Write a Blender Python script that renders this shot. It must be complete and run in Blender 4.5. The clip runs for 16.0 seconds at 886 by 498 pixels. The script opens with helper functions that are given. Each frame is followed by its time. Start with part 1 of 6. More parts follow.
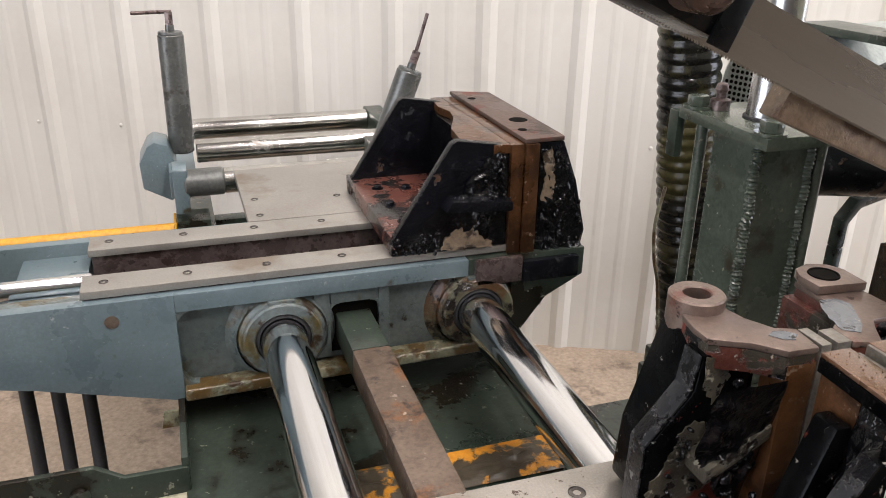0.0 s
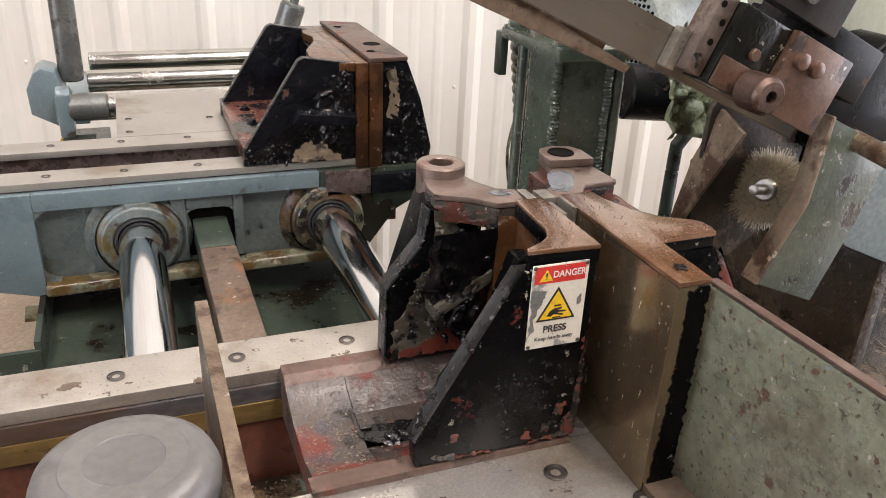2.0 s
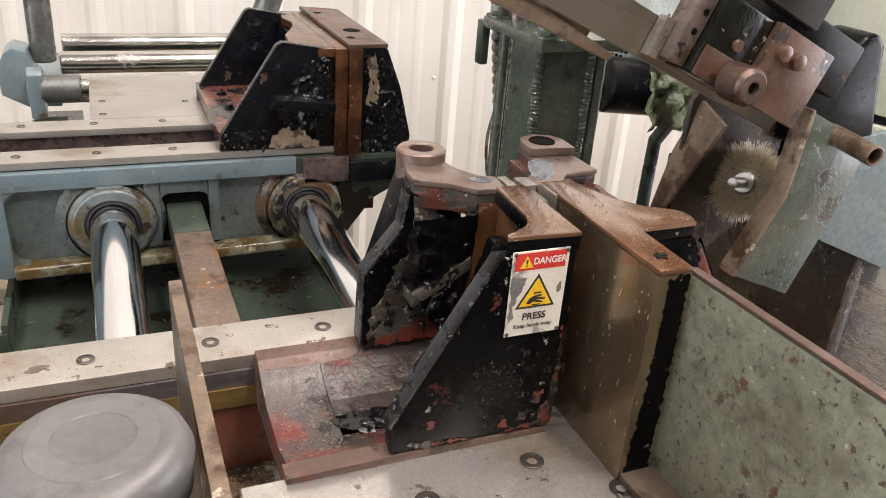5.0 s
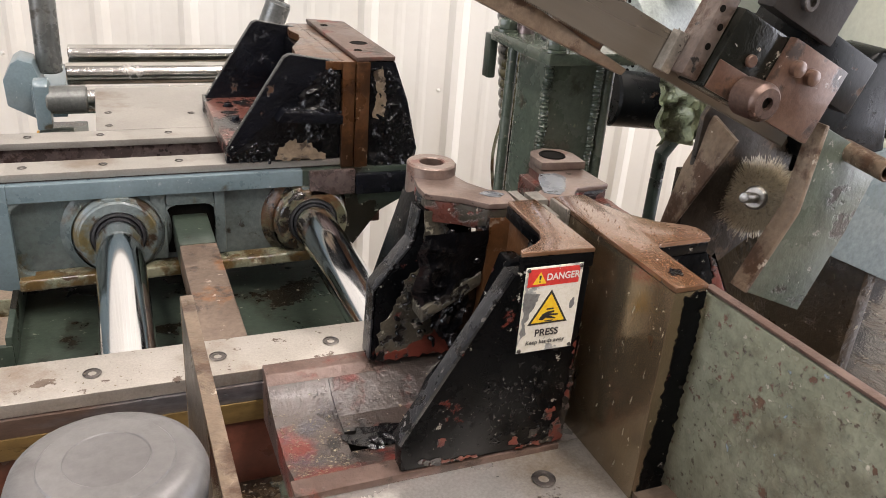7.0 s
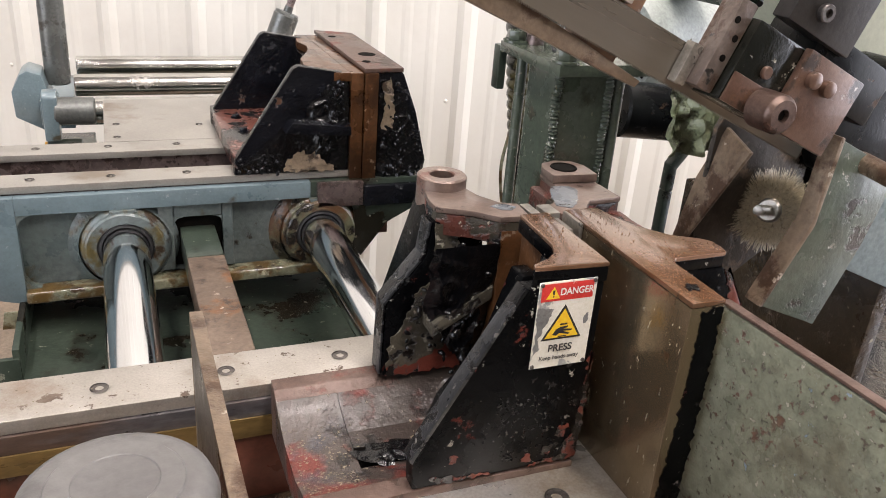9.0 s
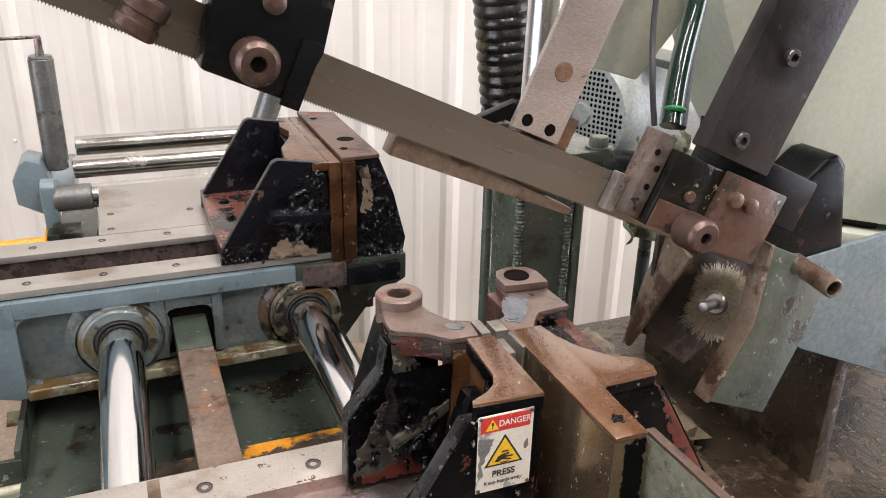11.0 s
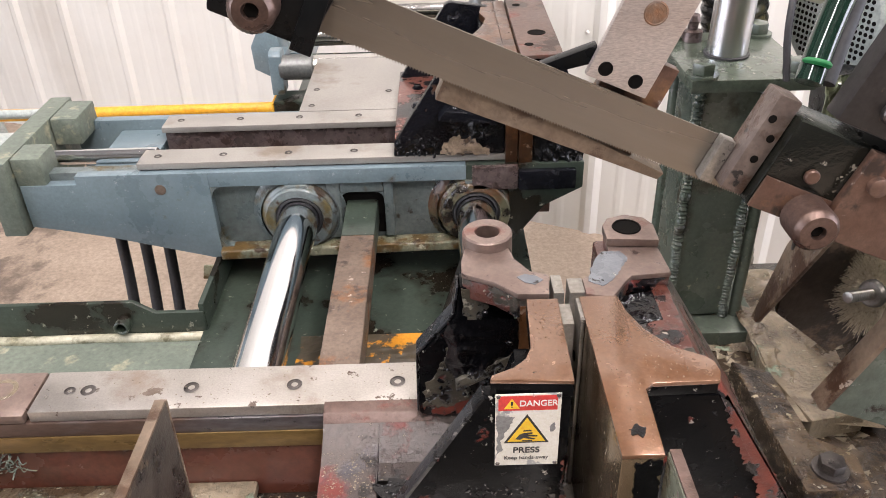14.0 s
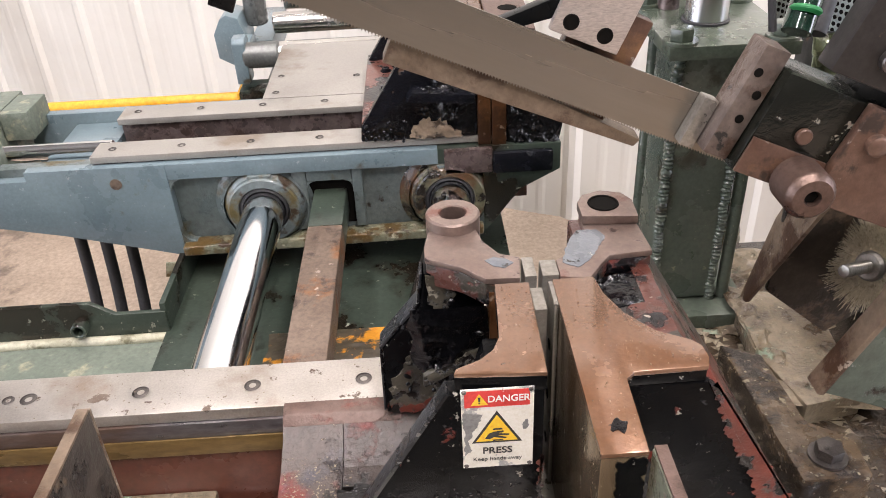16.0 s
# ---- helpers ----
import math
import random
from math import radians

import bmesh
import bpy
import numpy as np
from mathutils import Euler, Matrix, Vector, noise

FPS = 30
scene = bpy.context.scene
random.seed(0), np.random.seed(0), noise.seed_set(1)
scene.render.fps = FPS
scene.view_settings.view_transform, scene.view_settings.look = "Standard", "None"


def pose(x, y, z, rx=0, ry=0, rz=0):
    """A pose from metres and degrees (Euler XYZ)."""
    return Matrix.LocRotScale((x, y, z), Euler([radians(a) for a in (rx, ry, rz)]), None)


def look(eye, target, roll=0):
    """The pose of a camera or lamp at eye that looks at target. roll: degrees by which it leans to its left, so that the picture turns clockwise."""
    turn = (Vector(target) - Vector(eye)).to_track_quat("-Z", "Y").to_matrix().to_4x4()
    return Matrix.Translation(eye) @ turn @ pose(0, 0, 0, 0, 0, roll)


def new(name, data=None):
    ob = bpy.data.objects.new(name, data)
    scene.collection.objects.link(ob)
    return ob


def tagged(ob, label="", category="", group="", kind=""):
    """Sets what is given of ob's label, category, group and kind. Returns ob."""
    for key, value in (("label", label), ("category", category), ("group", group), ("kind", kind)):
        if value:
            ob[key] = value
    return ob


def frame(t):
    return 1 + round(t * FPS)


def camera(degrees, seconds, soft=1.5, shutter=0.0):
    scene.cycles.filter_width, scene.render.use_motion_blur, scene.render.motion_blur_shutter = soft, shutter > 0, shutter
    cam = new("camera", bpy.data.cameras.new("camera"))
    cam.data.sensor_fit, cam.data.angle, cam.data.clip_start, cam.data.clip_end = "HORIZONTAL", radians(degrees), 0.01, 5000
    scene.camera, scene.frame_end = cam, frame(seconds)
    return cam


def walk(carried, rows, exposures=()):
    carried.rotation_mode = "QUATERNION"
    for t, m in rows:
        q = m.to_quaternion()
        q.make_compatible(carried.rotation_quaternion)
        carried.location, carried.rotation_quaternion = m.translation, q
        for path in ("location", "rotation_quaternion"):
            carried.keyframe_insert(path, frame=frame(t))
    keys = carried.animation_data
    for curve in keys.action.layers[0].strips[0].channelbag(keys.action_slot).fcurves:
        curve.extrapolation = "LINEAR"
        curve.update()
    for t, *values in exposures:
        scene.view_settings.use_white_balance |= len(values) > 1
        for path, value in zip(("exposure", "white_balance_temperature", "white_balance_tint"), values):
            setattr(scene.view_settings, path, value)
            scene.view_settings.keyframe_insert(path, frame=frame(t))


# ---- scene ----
cam = camera(57.7, 16.0, 0.9)
PATH = [
    (0, (-0.272, -0.458, 0.431), (0.317, 1.287, -0.347), 1.0),
    (0.5, (-0.244, -0.49, 0.42), (0.358, 1.249, -0.364), 1.1),
    (1, (-0.216, -0.538, 0.42), (0.385, 1.195, -0.378), 1.2),
    (1.5, (-0.1872, -0.5888, 0.4042), (0.437, 1.1224, -0.422), 1.98),
    (2, (-0.16, -0.6245, 0.397), (0.518, 1.0565, -0.4505), 2.75),
    (2.5, (-0.164, -0.6345, 0.396), (0.56, 1.0285, -0.4465), 3.55),
    (3, (-0.161, -0.6305, 0.395), (0.578, 1.0245, -0.4485), 3.75),
    (3.5, (-0.159, -0.6285, 0.393), (0.581, 1.0245, -0.4565), 4.15),
    (4, (-0.158, -0.6235, 0.39), (0.573, 1.0275, -0.4695), 4.35),
    (6.5, (-0.167, -0.6175, 0.388), (0.571, 1.0395, -0.4525), 4.75),
    (7, (-0.166, -0.6125, 0.388), (0.567, 1.0525, -0.4435), 4.75),
    (7.5, (-0.163, -0.6075, 0.387), (0.57, 1.0595, -0.4385), 4.85),
    (8, (-0.168, -0.5995, 0.385), (0.557, 1.0735, -0.4375), 5.05),
    (10.3, (-0.1562, -0.6118, 0.4112), (0.569, 1.0824, -0.366), 2.68),
    (10.5, (-0.15, -0.613, 0.424), (0.574, 1.084, -0.347), 2.3),
    (11, (-0.125, -0.627, 0.485), (0.567, 1.086, -0.281), 1.3),
    (11.5, (-0.084, -0.649, 0.532), (0.418, 1.109, -0.28), 1.1),
    (12, (-0.028, -0.674, 0.545), (0.186, 1.078, -0.395), -0.1),
    (12.5, (0.038, -0.698, 0.546), (0.012, 1.063, -0.401), -0.3),
    (13, (0.058, -0.691, 0.538), (0.001, 1.056, -0.435), 0.2),
    (13.5, (0.054, -0.65, 0.533), (0.019, 1.066, -0.493), -1.8),
    (14, (0.048, -0.591, 0.524), (0.047, 1.1, -0.545), -1.7),
    (14.5, (0.061, -0.553, 0.509), (0.073, 1.115, -0.594), -2.9),
    (15, (0.07, -0.53, 0.473), (0.094, 1.126, -0.649), -3.0),
    (15.5, (0.079, -0.524, 0.46), (0.088, 1.136, -0.656), -3.0),
    (16, (0.067, -0.549, 0.487), (0.098, 1.132, -0.596), -2.9),
]
walk(cam, [(t, look(eye, target, roll)) for t, eye, target, roll in PATH],
     exposures=((0.0, -0.53, 6550, 17), (1.5, -0.33, 6700, 18), (3.0, -0.17, 6800, 18), (8.2, -0.17, 6650, 17), (11.0, -0.24, 6550, 19), (12.0, -0.28, 6500, 19), (13.0, -0.12, 6420, 20), (16.0, 0.08, 6450, 20)))

# ---- light: a closed workshop with assumed ceiling luminaires and daylit doorways, all out of view ----
world = bpy.data.worlds.new("world")
scene.world = world
world.use_nodes = True
WN = world.node_tree.nodes
sky = WN.new("ShaderNodeTexSky")
sky.sky_type = 'NISHITA'
sky.sun_disc = False
sky.sun_elevation = radians(40)
sky.sun_rotation = radians(200)
world.node_tree.links.new(sky.outputs[0], WN["Background"].inputs[0])
WN["Background"].inputs[1].default_value = 0.10

CEIL, FLOOR = 3.1, -0.72
LAMPS = [(-0.9, -0.55), (0.55, -0.75), (-1.0, 0.95), (1.15, 0.45), (-0.9, -2.1), (0.9, -2.1)]
# no fixture is in view; watts differ to balance brightness across the scene
WATTS = [32, 46, 24, 62, 44, 72]
for (lx, ly), watts in zip(LAMPS, WATTS):
    ld = bpy.data.lights.new("ceiling_lamp", 'AREA')
    ld.shape = 'RECTANGLE'
    ld.size, ld.size_y = 0.28, 1.15
    ld.energy = watts
    ld.color = (1.0, 0.965, 0.915)
    lo = new("ceiling_lamp", ld)
    lo.matrix_world = pose(lx, ly, CEIL - 0.13, 0, 0, 0)
# daylight through the open doorway on the left behind the camera
ld = bpy.data.lights.new("doorway_daylight", 'AREA')
ld.shape = 'RECTANGLE'
ld.size, ld.size_y = 2.6, 2.6
ld.energy = 105
ld.color = (0.86, 0.93, 1.0)
lo = new("doorway_daylight", ld)
lo.matrix_world = look((-3.35, -0.6, 0.75), (0, -0.4, 0.4))
# daylight lamp added to brighten the right side; its doorway is assumed, unseen
ld = bpy.data.lights.new("added_east_daylight", 'AREA')
ld.shape = 'RECTANGLE'
ld.size, ld.size_y = 2.0, 2.4
ld.energy = 112
ld.color = (0.86, 0.92, 1.0)
lo = new("added_east_daylight", ld)
lo.matrix_world = look((3.2, -0.9, 0.7), (0.9, 0.6, 0.2))


# ---- materials ----
def lin(c):
    return tuple(c) + (1.0,)


def surf(name, a, b, scale=30.0, rough=0.5, metal=0.0, bump=0.15, grain=400.0, patches=(), drift=0.12, stretch=(1, 1, 1), coat=0.0, spec=0.5, speck=0.55, deep=0.002, turn=0.0):
    """Two-tone base with fine grain; patches: (colour, scale, threshold, softness, roughness, metal) laid over in turn."""
    m = bpy.data.materials.new(name)
    m.use_nodes = True
    nt = m.node_tree
    N, L = nt.nodes, nt.links
    bs = N["Principled BSDF"]
    tc = N.new("ShaderNodeTexCoord")
    mp = N.new("ShaderNodeMapping")
    mp.vector_type = 'TEXTURE'
    mp.inputs["Rotation"].default_value = (0, turn, 0)
    mp.inputs["Scale"].default_value = [1 / v for v in stretch]
    L.new(tc.outputs["Object"], mp.inputs["Vector"])

    def nz(s, detail=6.0, r=0.6, off=0.0):
        n = N.new("ShaderNodeTexNoise")
        n.inputs["Scale"].default_value = s
        n.inputs["Detail"].default_value = detail
        n.inputs["Roughness"].default_value = r
        if off:
            m2 = N.new("ShaderNodeMapping")
            m2.inputs["Location"].default_value = (off, off * 1.7, off * 0.6)
            L.new(mp.outputs[0], m2.inputs["Vector"])
            L.new(m2.outputs[0], n.inputs["Vector"])
        else:
            L.new(mp.outputs[0], n.inputs["Vector"])
        return n

    def ramp(src, lo, hi):
        r = N.new("ShaderNodeMapRange")
        r.inputs["From Min"].default_value = lo
        r.inputs["From Max"].default_value = hi
        L.new(src, r.inputs["Value"])
        return r.outputs["Result"]

    def mix(fac, x, y, kind='RGBA'):
        k = N.new("ShaderNodeMix")
        k.data_type = kind
        i = {'RGBA': (6, 7, 2), 'FLOAT': (2, 3, 0)}[kind]
        L.new(fac, k.inputs[0])
        for sock, v in ((i[0], x), (i[1], y)):
            if isinstance(v, bpy.types.NodeSocket):
                L.new(v, k.inputs[sock])
            else:
                k.inputs[sock].default_value = v
        return k.outputs[i[2]]

    big = nz(scale)
    fine = nz(grain, 3.0, 0.7)
    col = mix(ramp(big.outputs[0], 0.35, 0.65), lin(a), lin(b))
    ro = mix(ramp(big.outputs[0], 0.3, 0.7), max(0.02, rough - drift), min(1.0, rough + drift), 'FLOAT')
    me = None
    if any(p[5] != metal for p in patches):
        v = N.new("ShaderNodeValue")
        v.outputs[0].default_value = metal
        me = v.outputs[0]
    height = mix(ramp(fine.outputs[0], 0.2, 0.8), 0.0, 0.35, 'FLOAT')
    for i, (pc, ps, th, so, pr, pm) in enumerate(patches):
        n = nz(ps, 8.0, 0.62, 3.1 + 2.3 * i)
        th = 0.5 + (th - 0.5) * 0.62
        f = ramp(n.outputs[0], th - so * 0.6, th + so * 0.6)
        col = mix(f, col, lin(pc))
        ro = mix(f, ro, pr, 'FLOAT')
        if me is not None:
            me = mix(f, me, pm, 'FLOAT')
        inv = N.new("ShaderNodeMath")
        inv.operation = 'MULTIPLY_ADD'
        inv.inputs[1].default_value = -0.5
        L.new(f, inv.inputs[0])
        L.new(height, inv.inputs[2])
        height = inv.outputs[0]
    # fine speckle in the colour
    sp = N.new("ShaderNodeMix")
    sp.data_type = 'RGBA'
    sp.blend_type = 'OVERLAY'
    sp.inputs[0].default_value = speck
    L.new(col, sp.inputs[6])
    L.new(fine.outputs[0], sp.inputs[7])
    col = sp.outputs[2]
    L.new(col, bs.inputs["Base Color"])
    L.new(ro, bs.inputs["Roughness"])
    if me is not None:
        L.new(me, bs.inputs["Metallic"])
    else:
        bs.inputs["Metallic"].default_value = metal
    bs.inputs["Coat Weight"].default_value = coat
    bs.inputs["Specular IOR Level"].default_value = spec
    bs.inputs["Coat Roughness"].default_value = 0.12
    if bump:
        bp = N.new("ShaderNodeBump")
        bp.inputs["Strength"].default_value = bump
        bp.inputs["Distance"].default_value = deep
        L.new(height, bp.inputs["Height"])
        L.new(bp.outputs[0], bs.inputs["Normal"])
    return m


RUST = (0.16, 0.075, 0.04)
M = {
    'wall': surf("white_panel", (0.67, 0.645, 0.580), (0.73, 0.705, 0.645), 0.8, 0.68, bump=0.02, grain=60, speck=0.05,
                 patches=[((0.62, 0.585, 0.52), 2.0, 0.66, 0.2, 0.6, 0.0)]),
    'floor': surf("concrete", (0.30, 0.23, 0.17), (0.42, 0.33, 0.25), 3.0, 0.75, bump=0.4, grain=90,
                  patches=[((0.16, 0.12, 0.09), 5.0, 0.64, 0.06, 0.6, 0.0)]),
    # walls and ceiling out of view, kept dark to reduce fill light
    'darkwall': surf("unseen_wall_dark", (0.085, 0.082, 0.076), (0.125, 0.120, 0.11), 1.0, 0.6, bump=0.05, grain=60),
    'ceiling': surf("unseen_ceiling_dark", (0.20, 0.195, 0.185), (0.26, 0.255, 0.245), 1.0, 0.7, bump=0.05),
    'blue': surf("blue_grey_paint", (0.118, 0.165, 0.185), (0.160, 0.215, 0.235), 9.0, 0.33, bump=0.15, grain=180, coat=0.35, speck=0.25,
                 patches=[((0.060, 0.050, 0.030), 13.0, 0.76, 0.05, 0.5, 0.0), ((0.42, 0.46, 0.47), 110.0, 0.775, 0.02, 0.25, 0.3)]),
    # same blue as the cheeks, pitted and grimy, darkened for shade in the recess
    'pocket': surf("shaded_pitted_blue", (0.092, 0.118, 0.116), (0.135, 0.163, 0.160), 14.0, 0.34, bump=0.6, grain=120, coat=0.25, deep=0.003,
                   patches=[((0.085, 0.070, 0.032), 18.0, 0.68, 0.07, 0.36, 0.0), ((0.034, 0.026, 0.016), 34.0, 0.72, 0.05, 0.4, 0.0)]),
    'lip': surf("oily_green_lip", (0.15, 0.155, 0.105), (0.24, 0.23, 0.15), 25.0, 0.28, bump=0.7, grain=110, coat=0.4, deep=0.003,
                patches=[((0.10, 0.06, 0.018), 22.0, 0.52, 0.06, 0.3, 0.0), ((0.04, 0.022, 0.01), 30.0, 0.66, 0.05, 0.3, 0.0), ((0.45, 0.42, 0.30), 45.0, 0.75, 0.03, 0.25, 0.0)]),
    'green': surf("dark_green_paint", (0.024, 0.035, 0.026), (0.040, 0.054, 0.040), 7.0, 0.34, bump=0.25, grain=140, coat=0.2,
                  patches=[((0.014, 0.011, 0.007), 9.0, 0.58, 0.06, 0.25, 0.0), ((0.22, 0.22, 0.17), 85.0, 0.75, 0.02, 0.4, 0.0)]),
    'ledge': surf("pale_green_paint", (0.105, 0.128, 0.104), (0.155, 0.180, 0.142), 8.0, 0.45, bump=0.2, grain=120,
                  patches=[((0.30, 0.29, 0.20), 18.0, 0.66, 0.06, 0.4, 0.0)]),
    'cylgreen': surf("cylinder_green_paint", (0.058, 0.074, 0.055), (0.088, 0.105, 0.080), 8.0, 0.27, bump=0.2, grain=160, coat=0.35,
                     patches=[((0.035, 0.032, 0.020), 16.0, 0.70, 0.06, 0.35, 0.0), ((0.22, 0.21, 0.15), 120.0, 0.77, 0.02, 0.3, 0.0)]),
    'plategreen': surf("chipped_green_plate", (0.185, 0.195, 0.142), (0.250, 0.260, 0.198), 9.0, 0.30, bump=0.7, grain=110, coat=0.25, speck=0.6,
                       patches=[((0.115, 0.062, 0.040), 95.0, 0.69, 0.02, 0.5, 0.0), ((0.46, 0.44, 0.36), 150.0, 0.715, 0.02, 0.25, 0.2), ((0.125, 0.118, 0.080), 16.0, 0.64, 0.12, 0.35, 0.0), ((0.20, 0.27, 0.34), 70.0, 0.79, 0.02, 0.4, 0.0), ((0.07, 0.054, 0.036), 170.0, 0.71, 0.02, 0.4, 0.0)]),
    'strip': surf("ground_steel", (0.40, 0.37, 0.33), (0.50, 0.47, 0.43), 16.0, 0.36, metal=0.75, bump=0.06, grain=500, speck=0.3,
                  patches=[((0.10, 0.07, 0.05), 55.0, 0.75, 0.02, 0.6, 0.2), ((0.30, 0.24, 0.19), 9.0, 0.62, 0.10, 0.42, 0.6)]),
    'tablesteel': surf("bright_table_steel", (0.46, 0.44, 0.41), (0.58, 0.56, 0.53), 10.0, 0.30, metal=0.7, bump=0.06, grain=420, speck=0.4,
                       patches=[((0.30, 0.25, 0.19), 8.0, 0.62, 0.14, 0.34, 0.6), ((0.09, 0.065, 0.045), 45.0, 0.74, 0.04, 0.4, 0.2)]),
    'plate': surf("grey_plate_steel", (0.32, 0.30, 0.27), (0.39, 0.37, 0.335), 10.0, 0.40, metal=0.55, bump=0.08, grain=350, speck=0.25,
                  patches=[((0.22, 0.18, 0.14), 7.0, 0.66, 0.12, 0.45, 0.4)]),
    'rail': surf("oiled_rail_steel", (0.16, 0.12, 0.11), (0.22, 0.17, 0.16), 30.0, 0.3, metal=0.7, bump=0.2, grain=160,
                 patches=[((0.05, 0.03, 0.025), 40.0, 0.58, 0.06, 0.35, 0.2)]),
    'redbrown': surf("red_brown_primer", (0.088, 0.028, 0.017), (0.118, 0.042, 0.027), 6.0, 0.26, bump=0.12, grain=120, coat=0.45,
                     patches=[((0.052, 0.026, 0.016), 9.0, 0.62, 0.14, 0.3, 0.0), ((0.16, 0.050, 0.030), 26.0, 0.74, 0.05, 0.35, 0.0)]),
    'chrome': surf("chrome", (0.86, 0.87, 0.89), (0.90, 0.91, 0.92), 4.0, 0.11, metal=1.0, bump=0.0, drift=0.02),
    'satinrod': surf("satin_piston_rod", (0.60, 0.60, 0.61), (0.68, 0.68, 0.69), 6.0, 0.27, metal=1.0, bump=0.03, drift=0.05, grain=300, stretch=(1, 1, 0.2), speck=0.1),
    'roller': surf("worn_chrome_roller", (0.55, 0.53, 0.50), (0.66, 0.65, 0.62), 12.0, 0.2, metal=1.0, bump=0.02, drift=0.06,
                   patches=[((0.16, 0.14, 0.12), 14.0, 0.75, 0.08, 0.4, 0.5)]),
    'rusty': surf("rusty_bar", (0.115, 0.080, 0.058), (0.175, 0.130, 0.098), 22.0, 0.48, metal=0.3, bump=0.45, grain=160,
                  patches=[((0.19, 0.082, 0.030), 12.0, 0.62, 0.06, 0.6, 0.0), ((0.055, 0.036, 0.026), 26.0, 0.60, 0.06, 0.4, 0.1), ((0.36, 0.29, 0.24), 60.0, 0.76, 0.03, 0.4, 0.4)]),
    'brownsteel': surf("oil_browned_steel", (0.090, 0.036, 0.012), (0.140, 0.062, 0.026), 14.0, 0.30, metal=0.4, bump=0.35, grain=170, coat=0.4,
                       patches=[((0.045, 0.018, 0.007), 18.0, 0.62, 0.08, 0.28, 0.3), ((0.24, 0.17, 0.12), 80.0, 0.74, 0.03, 0.3, 0.5)]),
    'topsteel': surf("wet_oil_browned_steel", (0.150, 0.074, 0.036), (0.240, 0.140, 0.090), 7.0, 0.24, metal=0.5, bump=0.18, grain=300, coat=0.7, deep=0.002, speck=0.35,
                     patches=[((0.135, 0.050, 0.014), 7.0, 0.58, 0.14, 0.18, 0.4), ((0.050, 0.024, 0.012), 80.0, 0.78, 0.03, 0.25, 0.3)]),
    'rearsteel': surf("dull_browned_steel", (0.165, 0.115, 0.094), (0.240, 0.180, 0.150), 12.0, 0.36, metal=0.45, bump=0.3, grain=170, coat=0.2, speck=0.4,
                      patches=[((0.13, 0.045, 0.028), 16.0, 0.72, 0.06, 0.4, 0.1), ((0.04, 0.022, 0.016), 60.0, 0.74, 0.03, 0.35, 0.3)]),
    'scrape': surf("scraped_grey_brown_casting", (0.050, 0.044, 0.032), (0.085, 0.074, 0.054), 26.0, 0.34, bump=1.0, grain=110, deep=0.004, coat=0.3,
                   patches=[((0.34, 0.31, 0.24), 90.0, 0.66, 0.03, 0.4, 0.0), ((0.16, 0.030, 0.018), 34.0, 0.72, 0.03, 0.4, 0.0), ((0.010, 0.008, 0.007), 36.0, 0.60, 0.04, 0.2, 0.0)]),
    'redpaint': surf("bare_red_primer", (0.105, 0.021, 0.013), (0.160, 0.036, 0.022), 26.0, 0.40, bump=0.9, grain=110, deep=0.003,
                     patches=[((0.012, 0.010, 0.009), 48.0, 0.555, 0.03, 0.25, 0.0), ((0.10, 0.07, 0.055), 80.0, 0.70, 0.03, 0.4, 0.0)]),
    'tan': surf("scraped_tan_metal", (0.20, 0.145, 0.095), (0.30, 0.225, 0.155), 40.0, 0.45, metal=0.2, bump=1.0, grain=140, deep=0.004,
                patches=[((0.06, 0.038, 0.022), 45.0, 0.58, 0.05, 0.4, 0.0)]),
    'olive': surf("oily_olive_black_paint", (0.004, 0.0045, 0.0035), (0.009, 0.0098, 0.007), 16.0, 0.20, bump=0.5, grain=120, spec=0.5,
                  patches=[((0.09, 0.048, 0.028), 18.0, 0.70, 0.03, 0.4, 0.2), ((0.28, 0.25, 0.2), 110.0, 0.77, 0.02, 0.3, 0.3)]),
    'greyroller': surf("worn_grey_roller_steel", (0.105, 0.110, 0.105), (0.155, 0.160, 0.150), 14.0, 0.32, metal=0.4, bump=0.15, grain=160, coat=0.1,
                       patches=[((0.05, 0.045, 0.035), 20.0, 0.68, 0.05, 0.45, 0.2)]),
    'boss': surf("grimy_blue_boss", (0.100, 0.128, 0.132), (0.140, 0.170, 0.168), 14.0, 0.36, bump=0.5, grain=130, coat=0.2,
                 patches=[((0.10, 0.078, 0.030), 20.0, 0.55, 0.07, 0.35, 0.0), ((0.04, 0.024, 0.012), 26.0, 0.66, 0.05, 0.35, 0.0)]),
    'rustboss': surf("rust_stained_boss", (0.090, 0.088, 0.050), (0.130, 0.128, 0.080), 16.0, 0.36, bump=0.7, grain=120, coat=0.3,
                     patches=[((0.085, 0.038, 0.014), 15.0, 0.46, 0.06, 0.35, 0.0), ((0.015, 0.012, 0.010), 22.0, 0.60, 0.05, 0.25, 0.0)]),
    'guardgreen': surf("chipped_green_guard", (0.066, 0.086, 0.068), (0.100, 0.122, 0.098), 9.0, 0.30, bump=0.6, grain=110, coat=0.25,
                       patches=[((0.03, 0.024, 0.018), 20.0, 0.66, 0.03, 0.4, 0.0), ((0.40, 0.40, 0.36), 110.0, 0.75, 0.02, 0.25, 0.3)]),
    'liptop': surf("worn_brown_lip", (0.090, 0.052, 0.040), (0.145, 0.098, 0.080), 14.0, 0.40, metal=0.3, bump=0.5, grain=150,
                   patches=[((0.14, 0.028, 0.016), 12.0, 0.68, 0.05, 0.5, 0.0), ((0.045, 0.026, 0.018), 24.0, 0.60, 0.05, 0.4, 0.2)]),
